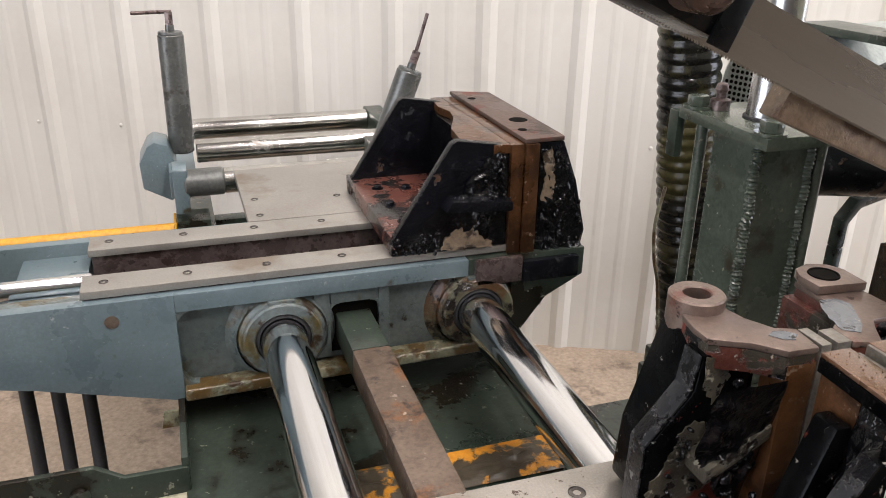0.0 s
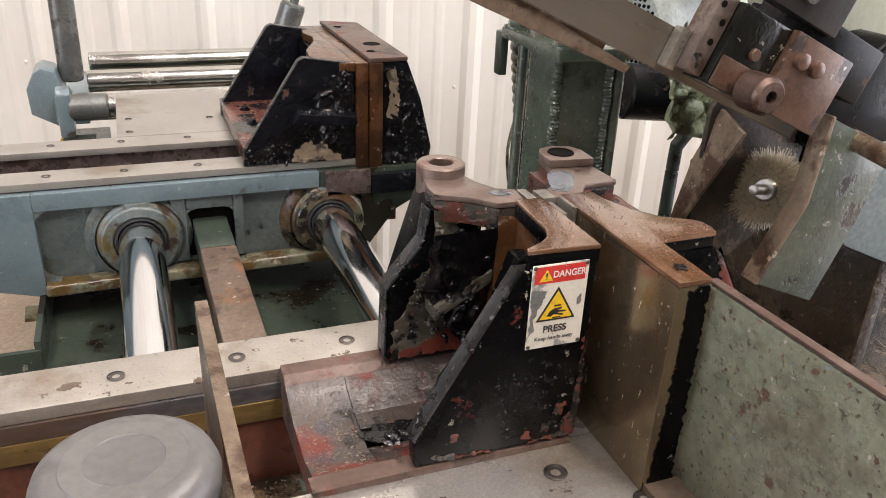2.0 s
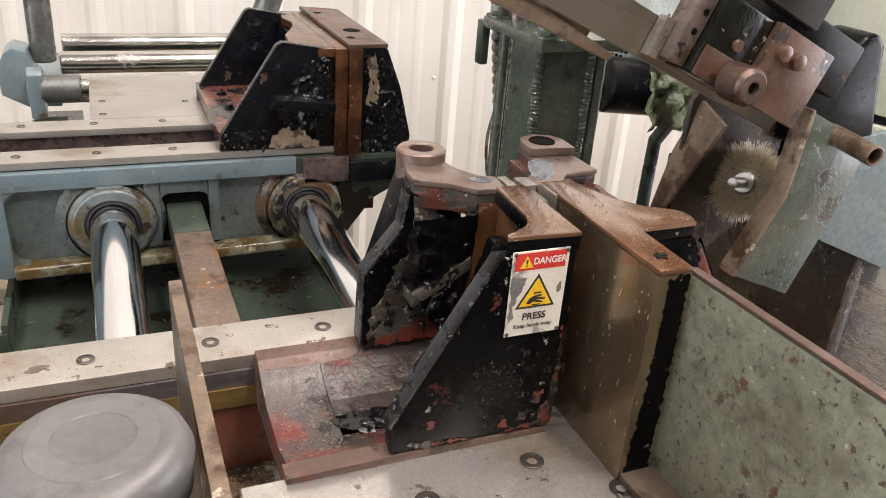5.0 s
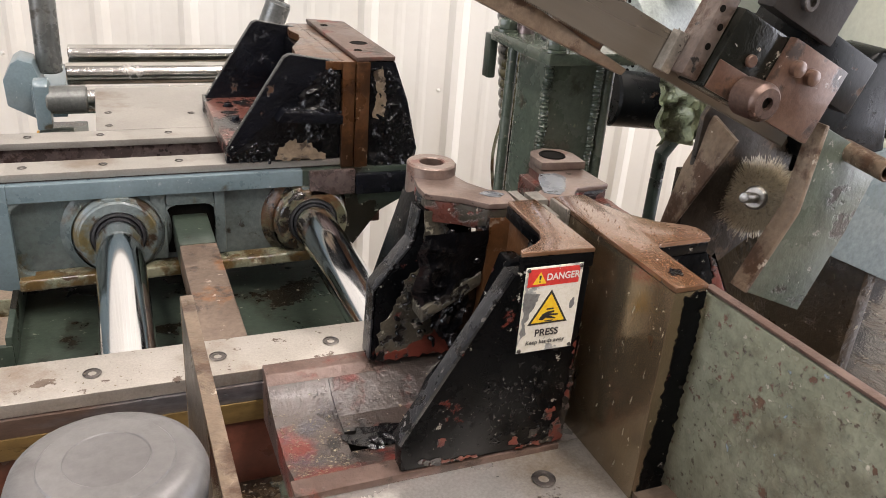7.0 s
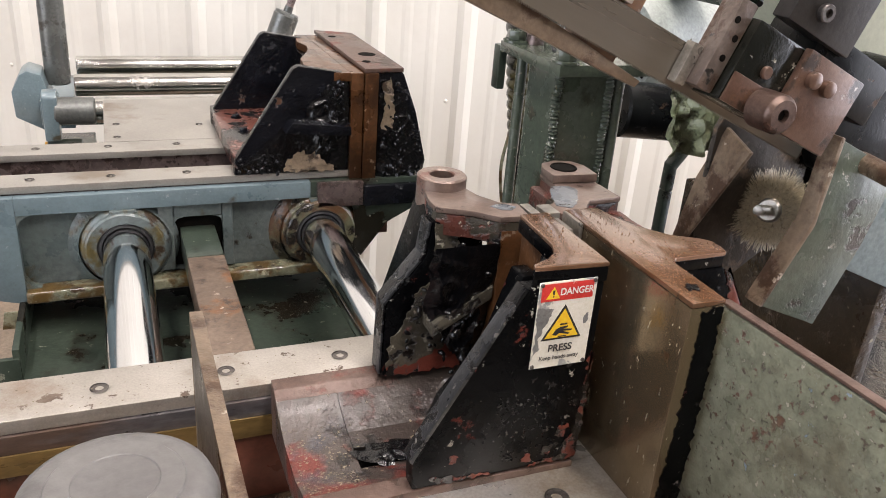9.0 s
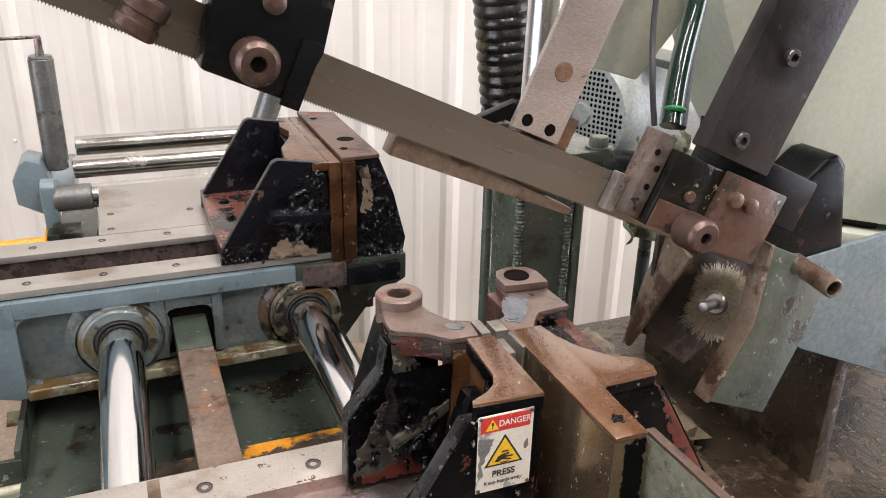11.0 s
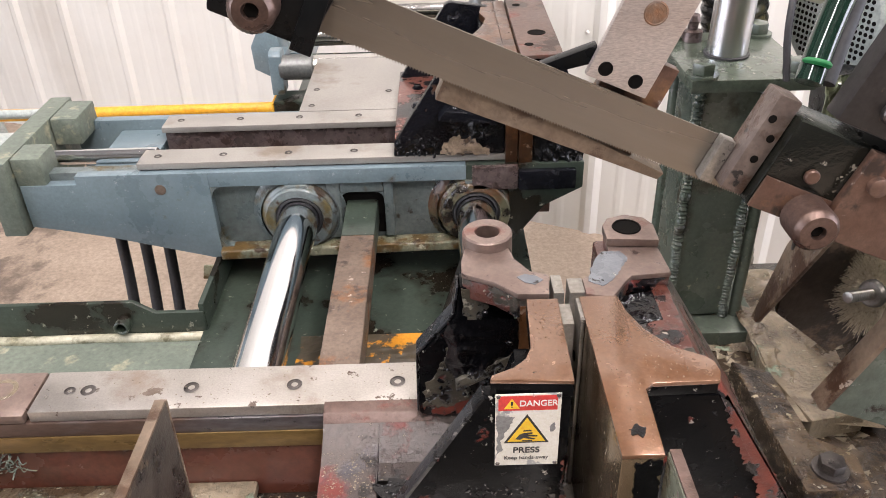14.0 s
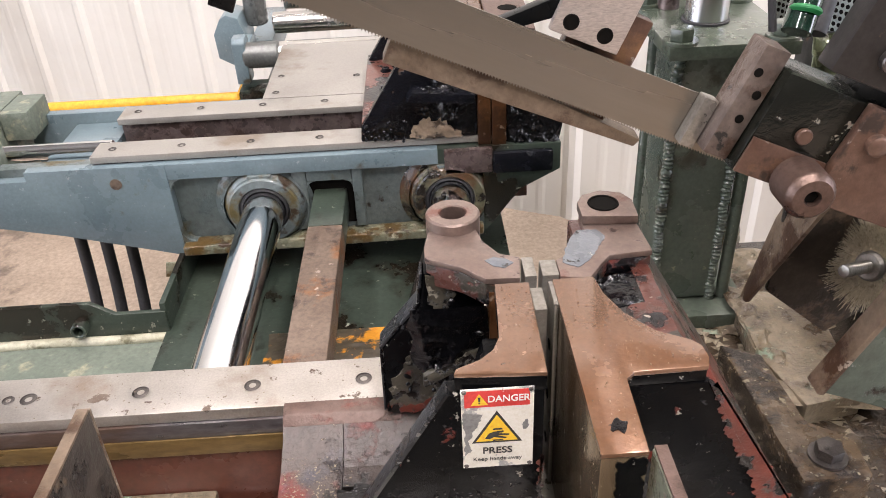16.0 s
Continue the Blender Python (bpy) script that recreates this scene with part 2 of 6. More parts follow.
    'face': surf("polished_jaw_face", (0.235, 0.175, 0.105), (0.330, 0.265, 0.180), 5.0, 0.22, metal=0.85, bump=0.06, grain=420, stretch=(1, 1, 0.35), coat=0.25, speck=0.25, drift=0.06,
                 patches=[((0.150, 0.085, 0.036), 6.0, 0.62, 0.20, 0.24, 0.7), ((0.55, 0.50, 0.40), 210.0, 0.75, 0.015, 0.3, 0.8), ((0.07, 0.035, 0.015), 60.0, 0.74, 0.03, 0.3, 0.4)]),
    'black': surf("chipped_black_paint", (0.0016, 0.0017, 0.0020), (0.0034, 0.0036, 0.0040), 20.0, 0.24, bump=0.6, grain=60, spec=0.10, deep=0.002,
                  patches=[((0.030, 0.028, 0.028), 60.0, 0.76, 0.03, 0.25, 0.2), ((0.12, 0.022, 0.014), 24.0, 0.715, 0.03, 0.5, 0.0), ((0.30, 0.28, 0.24), 140.0, 0.78, 0.015, 0.3, 0.2)]),
    # scuffed black paint; on the slope the grey also paints overhead light
    'litwornedge': surf("worn_lit_black_edge", (0.016, 0.017, 0.019), (0.030, 0.031, 0.034), 40.0, 0.30, bump=0.7, grain=120, spec=0.4,
                     patches=[((0.004, 0.004, 0.005), 32.0, 0.56, 0.04, 0.25, 0.0), ((0.16, 0.15, 0.14), 110.0, 0.74, 0.02, 0.4, 0.0)]),
    'bluepatch': surf("grey_blue_paint_remnant", (0.105, 0.115, 0.128), (0.150, 0.162, 0.175), 40.0, 0.24, bump=0.6, grain=120, coat=0.3, speck=0.3,
                      patches=[((0.02, 0.018, 0.016), 95.0, 0.69, 0.02, 0.2, 0.0), ((0.55, 0.52, 0.42), 110.0, 0.75, 0.02, 0.3, 0.0)]),
    'grease': surf("black_grease", (0.0024, 0.0024, 0.0030), (0.0055, 0.0055, 0.0062), 40.0, 0.15, bump=0.6, grain=110, spec=0.45, deep=0.004),
    'saddle': surf("worn_red_grey_casting", (0.040, 0.030, 0.026), (0.078, 0.060, 0.050), 13.0, 0.33, bump=0.7, grain=95, spec=0.5, deep=0.003, coat=0.15,
                   patches=[((0.135, 0.020, 0.013), 13.0, 0.62, 0.07, 0.4, 0.0), ((0.036, 0.036, 0.048), 11.0, 0.66, 0.08, 0.3, 0.0), ((0.014, 0.012, 0.011), 24.0, 0.68, 0.04, 0.3, 0.0), ((0.34, 0.29, 0.20), 150.0, 0.745, 0.02, 0.3, 0.2)]),
    'redblack': surf("red_and_black_casting", (0.075, 0.024, 0.017), (0.115, 0.036, 0.024), 12.0, 0.32, bump=0.8, grain=110, coat=0.25,
                     patches=[((0.040, 0.034, 0.024), 15.0, 0.50, 0.03, 0.35, 0.0), ((0.005, 0.005, 0.006), 19.0, 0.60, 0.03, 0.22, 0.0), ((0.19, 0.034, 0.022), 22.0, 0.66, 0.04, 0.4, 0.0), ((0.36, 0.31, 0.25), 130.0, 0.755, 0.02, 0.3, 0.0)]),
    'redbase': surf("red_base_paint", (0.085, 0.028, 0.020), (0.125, 0.046, 0.033), 14.0, 0.3, bump=0.5, grain=140, coat=0.25,
                    patches=[((0.012, 0.011, 0.011), 20.0, 0.52, 0.05, 0.2, 0.0), ((0.34, 0.28, 0.25), 70.0, 0.755, 0.03, 0.3, 0.0)]),
    'insert': surf("carbide_insert_steel", (0.26, 0.24, 0.21), (0.34, 0.32, 0.28), 20.0, 0.35, metal=0.7, bump=0.1, grain=260),
    'screw': surf("dark_screw", (0.09, 0.08, 0.075), (0.15, 0.135, 0.125), 60.0, 0.35, metal=0.8, bump=0.1),
    # near-black colour put in place of shade inside bores, slots and vents
    'painted_hole': surf("bore_shade_black", (0.004, 0.0035, 0.003), (0.008, 0.007, 0.006), 60.0, 0.7, bump=0.0, spec=0.04),
    'blade': surf("saw_blade_steel", (0.255, 0.234, 0.200), (0.335, 0.315, 0.280), 6.0, 0.28, metal=0.8, bump=0.04, grain=300, stretch=(0.10, 1, 1.2), speck=0.05, turn=0.4137,
                  patches=[((0.190, 0.145, 0.100), 4.0, 0.62, 0.26, 0.34, 0.6)]),
    'stripbar': surf("weathered_guard_bar", (0.15, 0.105, 0.070), (0.23, 0.175, 0.125), 18.0, 0.45, metal=0.4, bump=0.5, grain=150,
                     patches=[((0.07, 0.038, 0.022), 24.0, 0.58, 0.06, 0.4, 0.2), ((0.42, 0.36, 0.29), 60.0, 0.75, 0.02, 0.35, 0.4)]),
    'guide': surf("browned_guide_block", (0.095, 0.050, 0.034), (0.145, 0.085, 0.060), 22.0, 0.36, metal=0.35, bump=0.25, grain=150, coat=0.15,
                  patches=[((0.030, 0.018, 0.012), 24.0, 0.64, 0.05, 0.4, 0.1), ((0.20, 0.10, 0.045), 14.0, 0.68, 0.06, 0.45, 0.1), ((0.30, 0.25, 0.21), 70.0, 0.77, 0.02, 0.35, 0.3)]),
    'guideplate': surf("grey_brown_guide_plate", (0.125, 0.095, 0.080), (0.185, 0.15, 0.13), 18.0, 0.4, metal=0.45, bump=0.5, grain=150,
                       patches=[((0.07, 0.038, 0.024), 20.0, 0.58, 0.05, 0.45, 0.2), ((0.012, 0.011, 0.010), 40.0, 0.74, 0.02, 0.3, 0.0)]),
    'tarblack': surf("tarry_black_paint", (0.0024, 0.0026, 0.0036), (0.0052, 0.0058, 0.0085), 26.0, 0.20, bump=1.0, grain=85, spec=0.32, deep=0.004,
                     patches=[((0.02, 0.02, 0.024), 50.0, 0.72, 0.03, 0.25, 0.0), ((0.06, 0.028, 0.016), 22.0, 0.76, 0.03, 0.4, 0.0)]),
    'blackpaint': surf("satin_black_paint", (0.0030, 0.0034, 0.0038), (0.0055, 0.0062, 0.0065), 14.0, 0.28, bump=0.18, grain=120, spec=0.15,
                       patches=[((0.075, 0.042, 0.026), 18.0, 0.73, 0.03, 0.5, 0.2), ((0.03, 0.03, 0.03), 60.0, 0.75, 0.03, 0.4, 0.2)]),
    'knob': surf("knurled_knob", (0.085, 0.052, 0.040), (0.135, 0.088, 0.070), 40.0, 0.36, metal=0.6, bump=0.3, grain=260),
    'lightarm': surf("brushed_alloy_arm", (0.42, 0.37, 0.34), (0.50, 0.45, 0.41), 8.0, 0.36, metal=0.6, bump=0.05, grain=300, stretch=(1, 1, 4)),
    'darkarm': surf("dark_brown_arm", (0.022, 0.020, 0.019), (0.036, 0.032, 0.030), 9.0, 0.38, metal=0.2, bump=0.15, grain=200, spec=0.35,
                    patches=[((0.012, 0.011, 0.011), 12.0, 0.62, 0.12, 0.3, 0.1), ((0.09, 0.06, 0.045), 40.0, 0.78, 0.03, 0.4, 0.2)]),
    'hose': surf("ribbed_rubber_hose", (0.008, 0.008, 0.007), (0.018, 0.017, 0.013), 12.0, 0.24, bump=0.3, grain=120,
                 patches=[((0.060, 0.052, 0.020), 10.0, 0.56, 0.10, 0.25, 0.0)]),
    'rubber': surf("black_rubber", (0.022, 0.022, 0.024), (0.036, 0.036, 0.038), 18.0, 0.6, bump=0.1, grain=200),
    'puck': surf("worn_rubber_pad", (0.100, 0.096, 0.093), (0.128, 0.124, 0.120), 18.0, 0.40, bump=0.12, grain=240, speck=0.3,
                 patches=[((0.070, 0.066, 0.063), 34.0, 0.62, 0.12, 0.45, 0.0)]),
    'yellow': surf("yellow_pipe_paint", (0.62, 0.29, 0.015), (0.72, 0.36, 0.03), 12.0, 0.4, bump=0.1, grain=120),
    'yellowrust': surf("flaking_yellow_paint", (0.045, 0.035, 0.022), (0.07, 0.055, 0.035), 14.0, 0.4, bump=0.5, grain=120,
                       patches=[((0.55, 0.23, 0.015), 17.0, 0.53, 0.03, 0.45, 0.0)]),
    'motor': surf("light_grey_motor_paint", (0.30, 0.33, 0.31), (0.37, 0.40, 0.37), 8.0, 0.42, bump=0.1, grain=150),
    'headpanel': surf("pale_green_casing", (0.42, 0.445, 0.350), (0.49, 0.515, 0.415), 3.0, 0.46, bump=0.06, grain=140, speck=0.2,
                      patches=[((0.30, 0.30, 0.21), 5.0, 0.70, 0.14, 0.5, 0.0)]),
    'ragcloth': surf("oily_green_rag", (0.17, 0.20, 0.115), (0.27, 0.30, 0.18), 30.0, 0.4, bump=1.0, grain=90, deep=0.005, coat=0.3,
                     patches=[((0.06, 0.062, 0.03), 30.0, 0.60, 0.06, 0.4, 0.0)]),
    'sludge': surf("oily_chip_sludge", (0.070, 0.043, 0.022), (0.135, 0.096, 0.058), 9.0, 0.28, bump=1.0, grain=100, coat=0.25, deep=0.004,
                   patches=[((0.16, 0.185, 0.135), 14.0, 0.72, 0.03, 0.35, 0.0), ((0.018, 0.012, 0.008), 8.0, 0.57, 0.06, 0.2, 0.0), ((0.34, 0.29, 0.19), 100.0, 0.71, 0.03, 0.4, 0.3)]),
    # oily sludge, darker copy: shade under the chute is put into its colour
    'darksludge': surf("shaded_oily_sludge", (0.020, 0.013, 0.008), (0.046, 0.031, 0.018), 9.0, 0.24, bump=0.8, grain=90, coat=0.2, deep=0.004,
                       patches=[((0.085, 0.060, 0.034), 12.0, 0.66, 0.08, 0.3, 0.0), ((0.26, 0.22, 0.15), 110.0, 0.76, 0.02, 0.4, 0.2)]),
    'palesludge': surf("dried_pale_sludge", (0.140, 0.105, 0.062), (0.255, 0.210, 0.145), 14.0, 0.40, bump=1.0, grain=100, coat=0.15, deep=0.004,
                       patches=[((0.22, 0.27, 0.19), 17.0, 0.66, 0.03, 0.35, 0.0), ((0.055, 0.036, 0.020), 10.0, 0.56, 0.08, 0.25, 0.0), ((0.50, 0.45, 0.33), 110.0, 0.72, 0.03, 0.4, 0.2)]),
    # dark brown with shade put into it, for the fin face and behind the brush
    'grimy': surf("shaded_dark_brown_plate", (0.026, 0.020, 0.015), (0.055, 0.044, 0.034), 16.0, 0.36, metal=0.2, bump=0.5, grain=140,
                  patches=[((0.008, 0.007, 0.006), 14.0, 0.58, 0.08, 0.25, 0.0), ((0.16, 0.11, 0.07), 26.0, 0.68, 0.08, 0.45, 0.1)]),
    'brass': surf("yellowed_wet_edge", (0.150, 0.090, 0.030), (0.235, 0.155, 0.058), 12.0, 0.28, metal=0.5, bump=0.1, grain=200, coat=0.3, stretch=(0.3, 1, 1)),
    'bluesteel': surf("blued_rail_steel", (0.135, 0.125, 0.125), (0.205, 0.200, 0.215), 14.0, 0.26, metal=0.75, bump=0.1, grain=220, stretch=(0.3, 1, 1),
                      patches=[((0.10, 0.065, 0.05), 10.0, 0.62, 0.10, 0.35, 0.4)]),
    'cream': surf("cream_smeared_bead", (0.34, 0.32, 0.22), (0.48, 0.46, 0.35), 18.0, 0.36, bump=0.4, grain=110, coat=0.2,
                  patches=[((0.16, 0.15, 0.09), 22.0, 0.64, 0.06, 0.35, 0.0)]),
    'padring': surf("polished_rubber_ring", (0.112, 0.108, 0.104), (0.142, 0.138, 0.133), 18.0, 0.36, bump=0.12, grain=240, speck=0.3,
                    patches=[((0.085, 0.081, 0.078), 34.0, 0.62, 0.12, 0.42, 0.0)]),
    'chips': surf("metal_chips", (0.14, 0.11, 0.075), (0.28, 0.24, 0.17), 90.0, 0.45, metal=0.4, bump=0.3),
    'tray': surf("blue_grey_tray", (0.165, 0.215, 0.228), (0.215, 0.270, 0.282), 6.0, 0.28, bump=0.2, grain=140, coat=0.25,
                 patches=[((0.09, 0.075, 0.05), 12.0, 0.68, 0.06, 0.4, 0.0)]),
    'bristle': surf("steel_bristle", (0.42, 0.36, 0.25), (0.70, 0.62, 0.47), 300.0, 0.35, metal=0.15, bump=0.0),
    'label': surf("worn_cream_label", (0.70, 0.67, 0.58), (0.77, 0.74, 0.66), 40.0, 0.45, bump=0.05,
                  patches=[((0.36, 0.36, 0.35), 45.0, 0.66, 0.02, 0.5, 0.2)]),
    'red': surf("label_red", (0.60, 0.035, 0.03), (0.68, 0.05, 0.04), 60.0, 0.45, bump=0.03,
                patches=[((0.66, 0.62, 0.56), 80.0, 0.70, 0.02, 0.5, 0.0)]),
    'wornlabel': surf("bare_label_metal", (0.20, 0.20, 0.20), (0.26, 0.26, 0.25), 60.0, 0.45, metal=0.3, bump=0.1),
    'bead': surf("oily_bead", (0.16, 0.095, 0.05), (0.24, 0.16, 0.10), 60.0, 0.08, metal=0.2, bump=0.0, coat=1.0),
    'labyellow': surf("label_yellow", (0.80, 0.50, 0.02), (0.86, 0.56, 0.03), 60.0, 0.45, bump=0.03),
    'ink': surf("label_black", (0.015, 0.014, 0.014), (0.03, 0.028, 0.028), 60.0, 0.5, bump=0.03),
    'white': surf("label_white", (0.76, 0.73, 0.68), (0.80, 0.78, 0.73), 60.0, 0.5, bump=0.0),
    'greentube': surf("green_coolant_tube", (0.008, 0.022, 0.015), (0.012, 0.034, 0.022), 30.0, 0.12, bump=0.0, coat=0.6),
}
lampm = bpy.data.materials.new("lamp_diffuser")
lampm.use_nodes = True
lampm.node_tree.nodes["Principled BSDF"].inputs["Emission Color"].default_value = (1.0, 0.95, 0.87, 1)
lampm.node_tree.nodes["Principled BSDF"].inputs["Emission Strength"].default_value = 6.0
glow = bpy.data.materials.new("green_indicator")
glow.use_nodes = True
glow.node_tree.nodes["Principled BSDF"].inputs["Base Color"].default_value = (0.012, 0.13, 0.04, 1)
glow.node_tree.nodes["Principled BSDF"].inputs["Emission Color"].default_value = (0.03, 0.8, 0.2, 1)
glow.node_tree.nodes["Principled BSDF"].inputs["Emission Strength"].default_value = 0.05


# ---- mesh helpers ----
def bevel(bm, off=0.0015, seg=2):
    if off:
        bmesh.ops.bevel(bm, geom=[e for e in bm.edges if e.calc_face_angle(0) > 0.5], offset=off, segments=seg,
                        affect='EDGES', profile=0.6, clamp_overlap=True)
    return bm


def box(x0, x1, y0, y1, z0, z1, off=0.0015, seg=2):
    bm = bmesh.new()
    bmesh.ops.create_cube(bm, size=1, matrix=Matrix.Translation(((x0 + x1) / 2, (y0 + y1) / 2, (z0 + z1) / 2)) @
                          Matrix.Diagonal((x1 - x0, y1 - y0, z1 - z0, 1)))
    return bevel(bm, off, seg)


def prism(pts, axis, a, b, off=0.0015, seg=2):
    """Polygon pts swept along axis from a to b: 'x' takes (y, z), 'y' takes (x, z), 'z' takes (x, y)."""
    bm = bmesh.new()

    def at(p, d):
        return {'x': (d, p[0], p[1]), 'y': (p[0], d, p[1]), 'z': (p[0], p[1], d)}[axis]
    lo_ = [bm.verts.new(at(p, a)) for p in pts]
    hi_ = [bm.verts.new(at(p, b)) for p in pts]
    n = len(pts)
    bm.faces.new(lo_)
    bm.faces.new(hi_)
    for i in range(n):
        bm.faces.new((lo_[i], lo_[(i + 1) % n], hi_[(i + 1) % n], hi_[i]))
    bmesh.ops.recalc_face_normals(bm, faces=bm.faces)
    return bevel(bm, off, seg)


def basis(p0, p1):
    d = Vector(p1) - Vector(p0)
    return Matrix.Translation(p0) @ d.to_track_quat('Z', 'Y').to_matrix().to_4x4(), d.length


def lathe(profile, p0, p1, seg=32):
    """Profile (radius, height) turned round the line p0 to p1; open ends are closed to the axis."""
    m, _ = basis(p0, p1)
    bm = bmesh.new()
    rings = []
    for r, h in profile:
        if r < 1e-6:
            rings.append([bm.verts.new(m @ Vector((0, 0, h)))])
        else:
            rings.append([bm.verts.new(m @ Vector((r * math.cos(2 * math.pi * i / seg), r * math.sin(2 * math.pi * i / seg), h))) for i in range(seg)])
    for A, B in zip(rings, rings[1:]):
        for i in range(seg):
            j = (i + 1) % seg
            if len(A) == 1 and len(B) == 1:
                continue
            if len(A) == 1:
                bm.faces.new((A[0], B[i], B[j]))
            elif len(B) == 1:
                bm.faces.new((A[i], A[j], B[0]))
            else:
                bm.faces.new((A[i], A[j], B[j], B[i]))
    bmesh.ops.recalc_face_normals(bm, faces=bm.faces)
    return bm


def rod(p0, p1, r, ch=0.001, seg=32):
    length = (Vector(p1) - Vector(p0)).length
    return lathe([(0, 0), (r - ch, 0), (r, ch), (r, length - ch), (r - ch, length), (0, length)], p0, p1, seg)


def tube(p0, p1, r, ri, deep=None, seg=28):
    """A rod whose far end p1 has a bore of radius ri and the given depth."""
    length = (Vector(p1) - Vector(p0)).length
    deep = deep or length * 0.8
    return lathe([(0, 0), (r, 0), (r, length - 0.001), (r - 0.001, length), (ri + 0.001, length), (ri, length - 0.001), (ri, length - deep), (0, length - deep)], p0, p1, seg)


def sweep(pts, r, seg=12, rib=None, per=6):
    """A round tube along a smooth line through pts; rib: (depth, pitch) of ridges."""
    P_ = [Vector(p) for p in pts]
    line = []
    for i in range(len(P_) - 1):
        a, b, c, d = P_[max(i - 1, 0)], P_[i], P_[i + 1], P_[min(i + 2, len(P_) - 1)]
        for k in range(per):
            s = k / per
            line.append(0.5 * ((2 * b) + (c - a) * s + (2 * a - 5 * b + 4 * c - d) * s * s + (3 * b - a - 3 * c + d) * s ** 3))
    line.append(P_[-1])
    bm = bmesh.new()
    rings, run, up = [], 0.0, None
    for i, p in enumerate(line):
        t = (line[min(i + 1, len(line) - 1)] - line[max(i - 1, 0)]).normalized()
        if up is None:
            up = t.orthogonal().normalized()
        up = (up - t * up.dot(t)).normalized()
        side = t.cross(up)
        rr = r
        if rib:
            rr = r + rib[0] * (abs(math.sin(math.pi * run / rib[1])) - 0.5)
        rings.append([bm.verts.new(p + (up * math.cos(2 * math.pi * k / seg) + side * math.sin(2 * math.pi * k / seg)) * rr) for k in range(seg)])
        if i + 1 < len(line):
            run += (line[i + 1] - p).length
    for A, B in zip(rings, rings[1:]):
        for k in range(seg):
            bm.faces.new((A[k], A[(k + 1) % seg], B[(k + 1) % seg], B[k]))
    bm.faces.new(rings[0])
    bm.faces.new(rings[-1])
    bmesh.ops.recalc_face_normals(bm, faces=bm.faces)
    return bm


def join(*bms):
    out = bmesh.new()
    for b in bms:
        me = bpy.data.meshes.new("tmp")
        b.to_mesh(me)
        b.free()
        out.from_mesh(me)
        bpy.data.meshes.remove(me)
    return out


def turned(bm, m):
    bm.transform(m)
    return bm


def finish(name, bm, material, smooth=True):
    me = bpy.data.meshes.new(name)
    bm.to_mesh(me)
    bm.free()
    me.materials.append(M[material] if isinstance(material, str) else material)
    if smooth:
        me.set_sharp_from_angle(angle=radians(38))
        for p in me.polygons:
            p.use_smooth = True
    return new(name, me)


def part(name, bm, material, parent, label=""):
    ob = finish(name, bm, material)
    ob.parent = parent
    ob.matrix_parent_inverse = parent.matrix_world.inverted() if parent.type != 'EMPTY' else Matrix.Translation(-parent.location)
    return tagged(ob, label)


def thing(name, at, label, category, group="", kind=""):
    ob = new(name)
    ob.location = at
    ob.empty_display_size = 0.02
    return tagged(ob, label, category, group, kind)


def solid(name, bm, material, label="", category="", group="", kind=""):
    return tagged(finish(name, bm, material), label, category, group, kind)


def lumps(n, x, y, z, r, seed, squash=0.7):
    """Glossy clots spread over a small volume: one joined mesh."""
    rnd = random.Random(seed)
    bm = bmesh.new()
    for _ in range(n):
        rr = rnd.uniform(0.35, 1.0) * r
        m = Matrix.Translation((rnd.uniform(*x), rnd.uniform(*y), rnd.uniform(*z))) @ Euler((rnd.random() * 6, rnd.random() * 6, rnd.random() * 6)).to_matrix().to_4x4() @ \
            Matrix.Diagonal((rr, rr * rnd.uniform(0.5, 1), rr * squash, 1))
        bmesh.ops.create_icosphere(bm, subdivisions=2, radius=1, matrix=m)
    for v in bm.verts:
        v.co += noise.noise_vector(v.co * 160) * r * 0.35
    return bm


def sheet(o, u, v, n, amp, seed, inside=None, cells=52, freq=52.0):
    """A wrinkled smear lying on a face: origin o, spans u and v, lifted along n by folded noise; inside(a, b) trims it."""
    o, u, v, n = Vector(o), Vector(u), Vector(v), Vector(n)
    bm = bmesh.new()
    grid = {}
    for i in range(cells + 1):
        for j in range(cells + 1):
            a, b = i / cells, j / cells
            p = o + u * a + v * b
            q = p * freq + Vector((seed, seed * 1.3, 0))
            fold = 1 - abs(noise.noise(q)) * 2.2
            fine_ = 1 - abs(noise.noise(q * 2.3)) * 2
            edge = min(1.0, 7 * min(a, b, 1 - a, 1 - b))
            h = amp * (0.25 + 0.55 * fold * fold + 0.25 * fine_) * (0.5 + 0.9 * noise.noise(q * 0.35)) * edge
            grid[i, j] = bm.verts.new(p + n * h + u.normalized() * noise.noise(q * 1.1) * amp * 0.4)
    for i in range(cells):
        for j in range(cells):
            a, b = (i + 0.5) / cells, (j + 0.5) / cells
            if inside is None or inside(a, b):
                bm.faces.new((grid[i, j], grid[i + 1, j], grid[i + 1, j + 1], grid[i, j + 1]))
    bmesh.ops.delete(bm, geom=[w for w in bm.verts if not w.link_faces], context='VERTS')
    bmesh.ops.recalc_face_normals(bm, faces=bm.faces)
    return bm


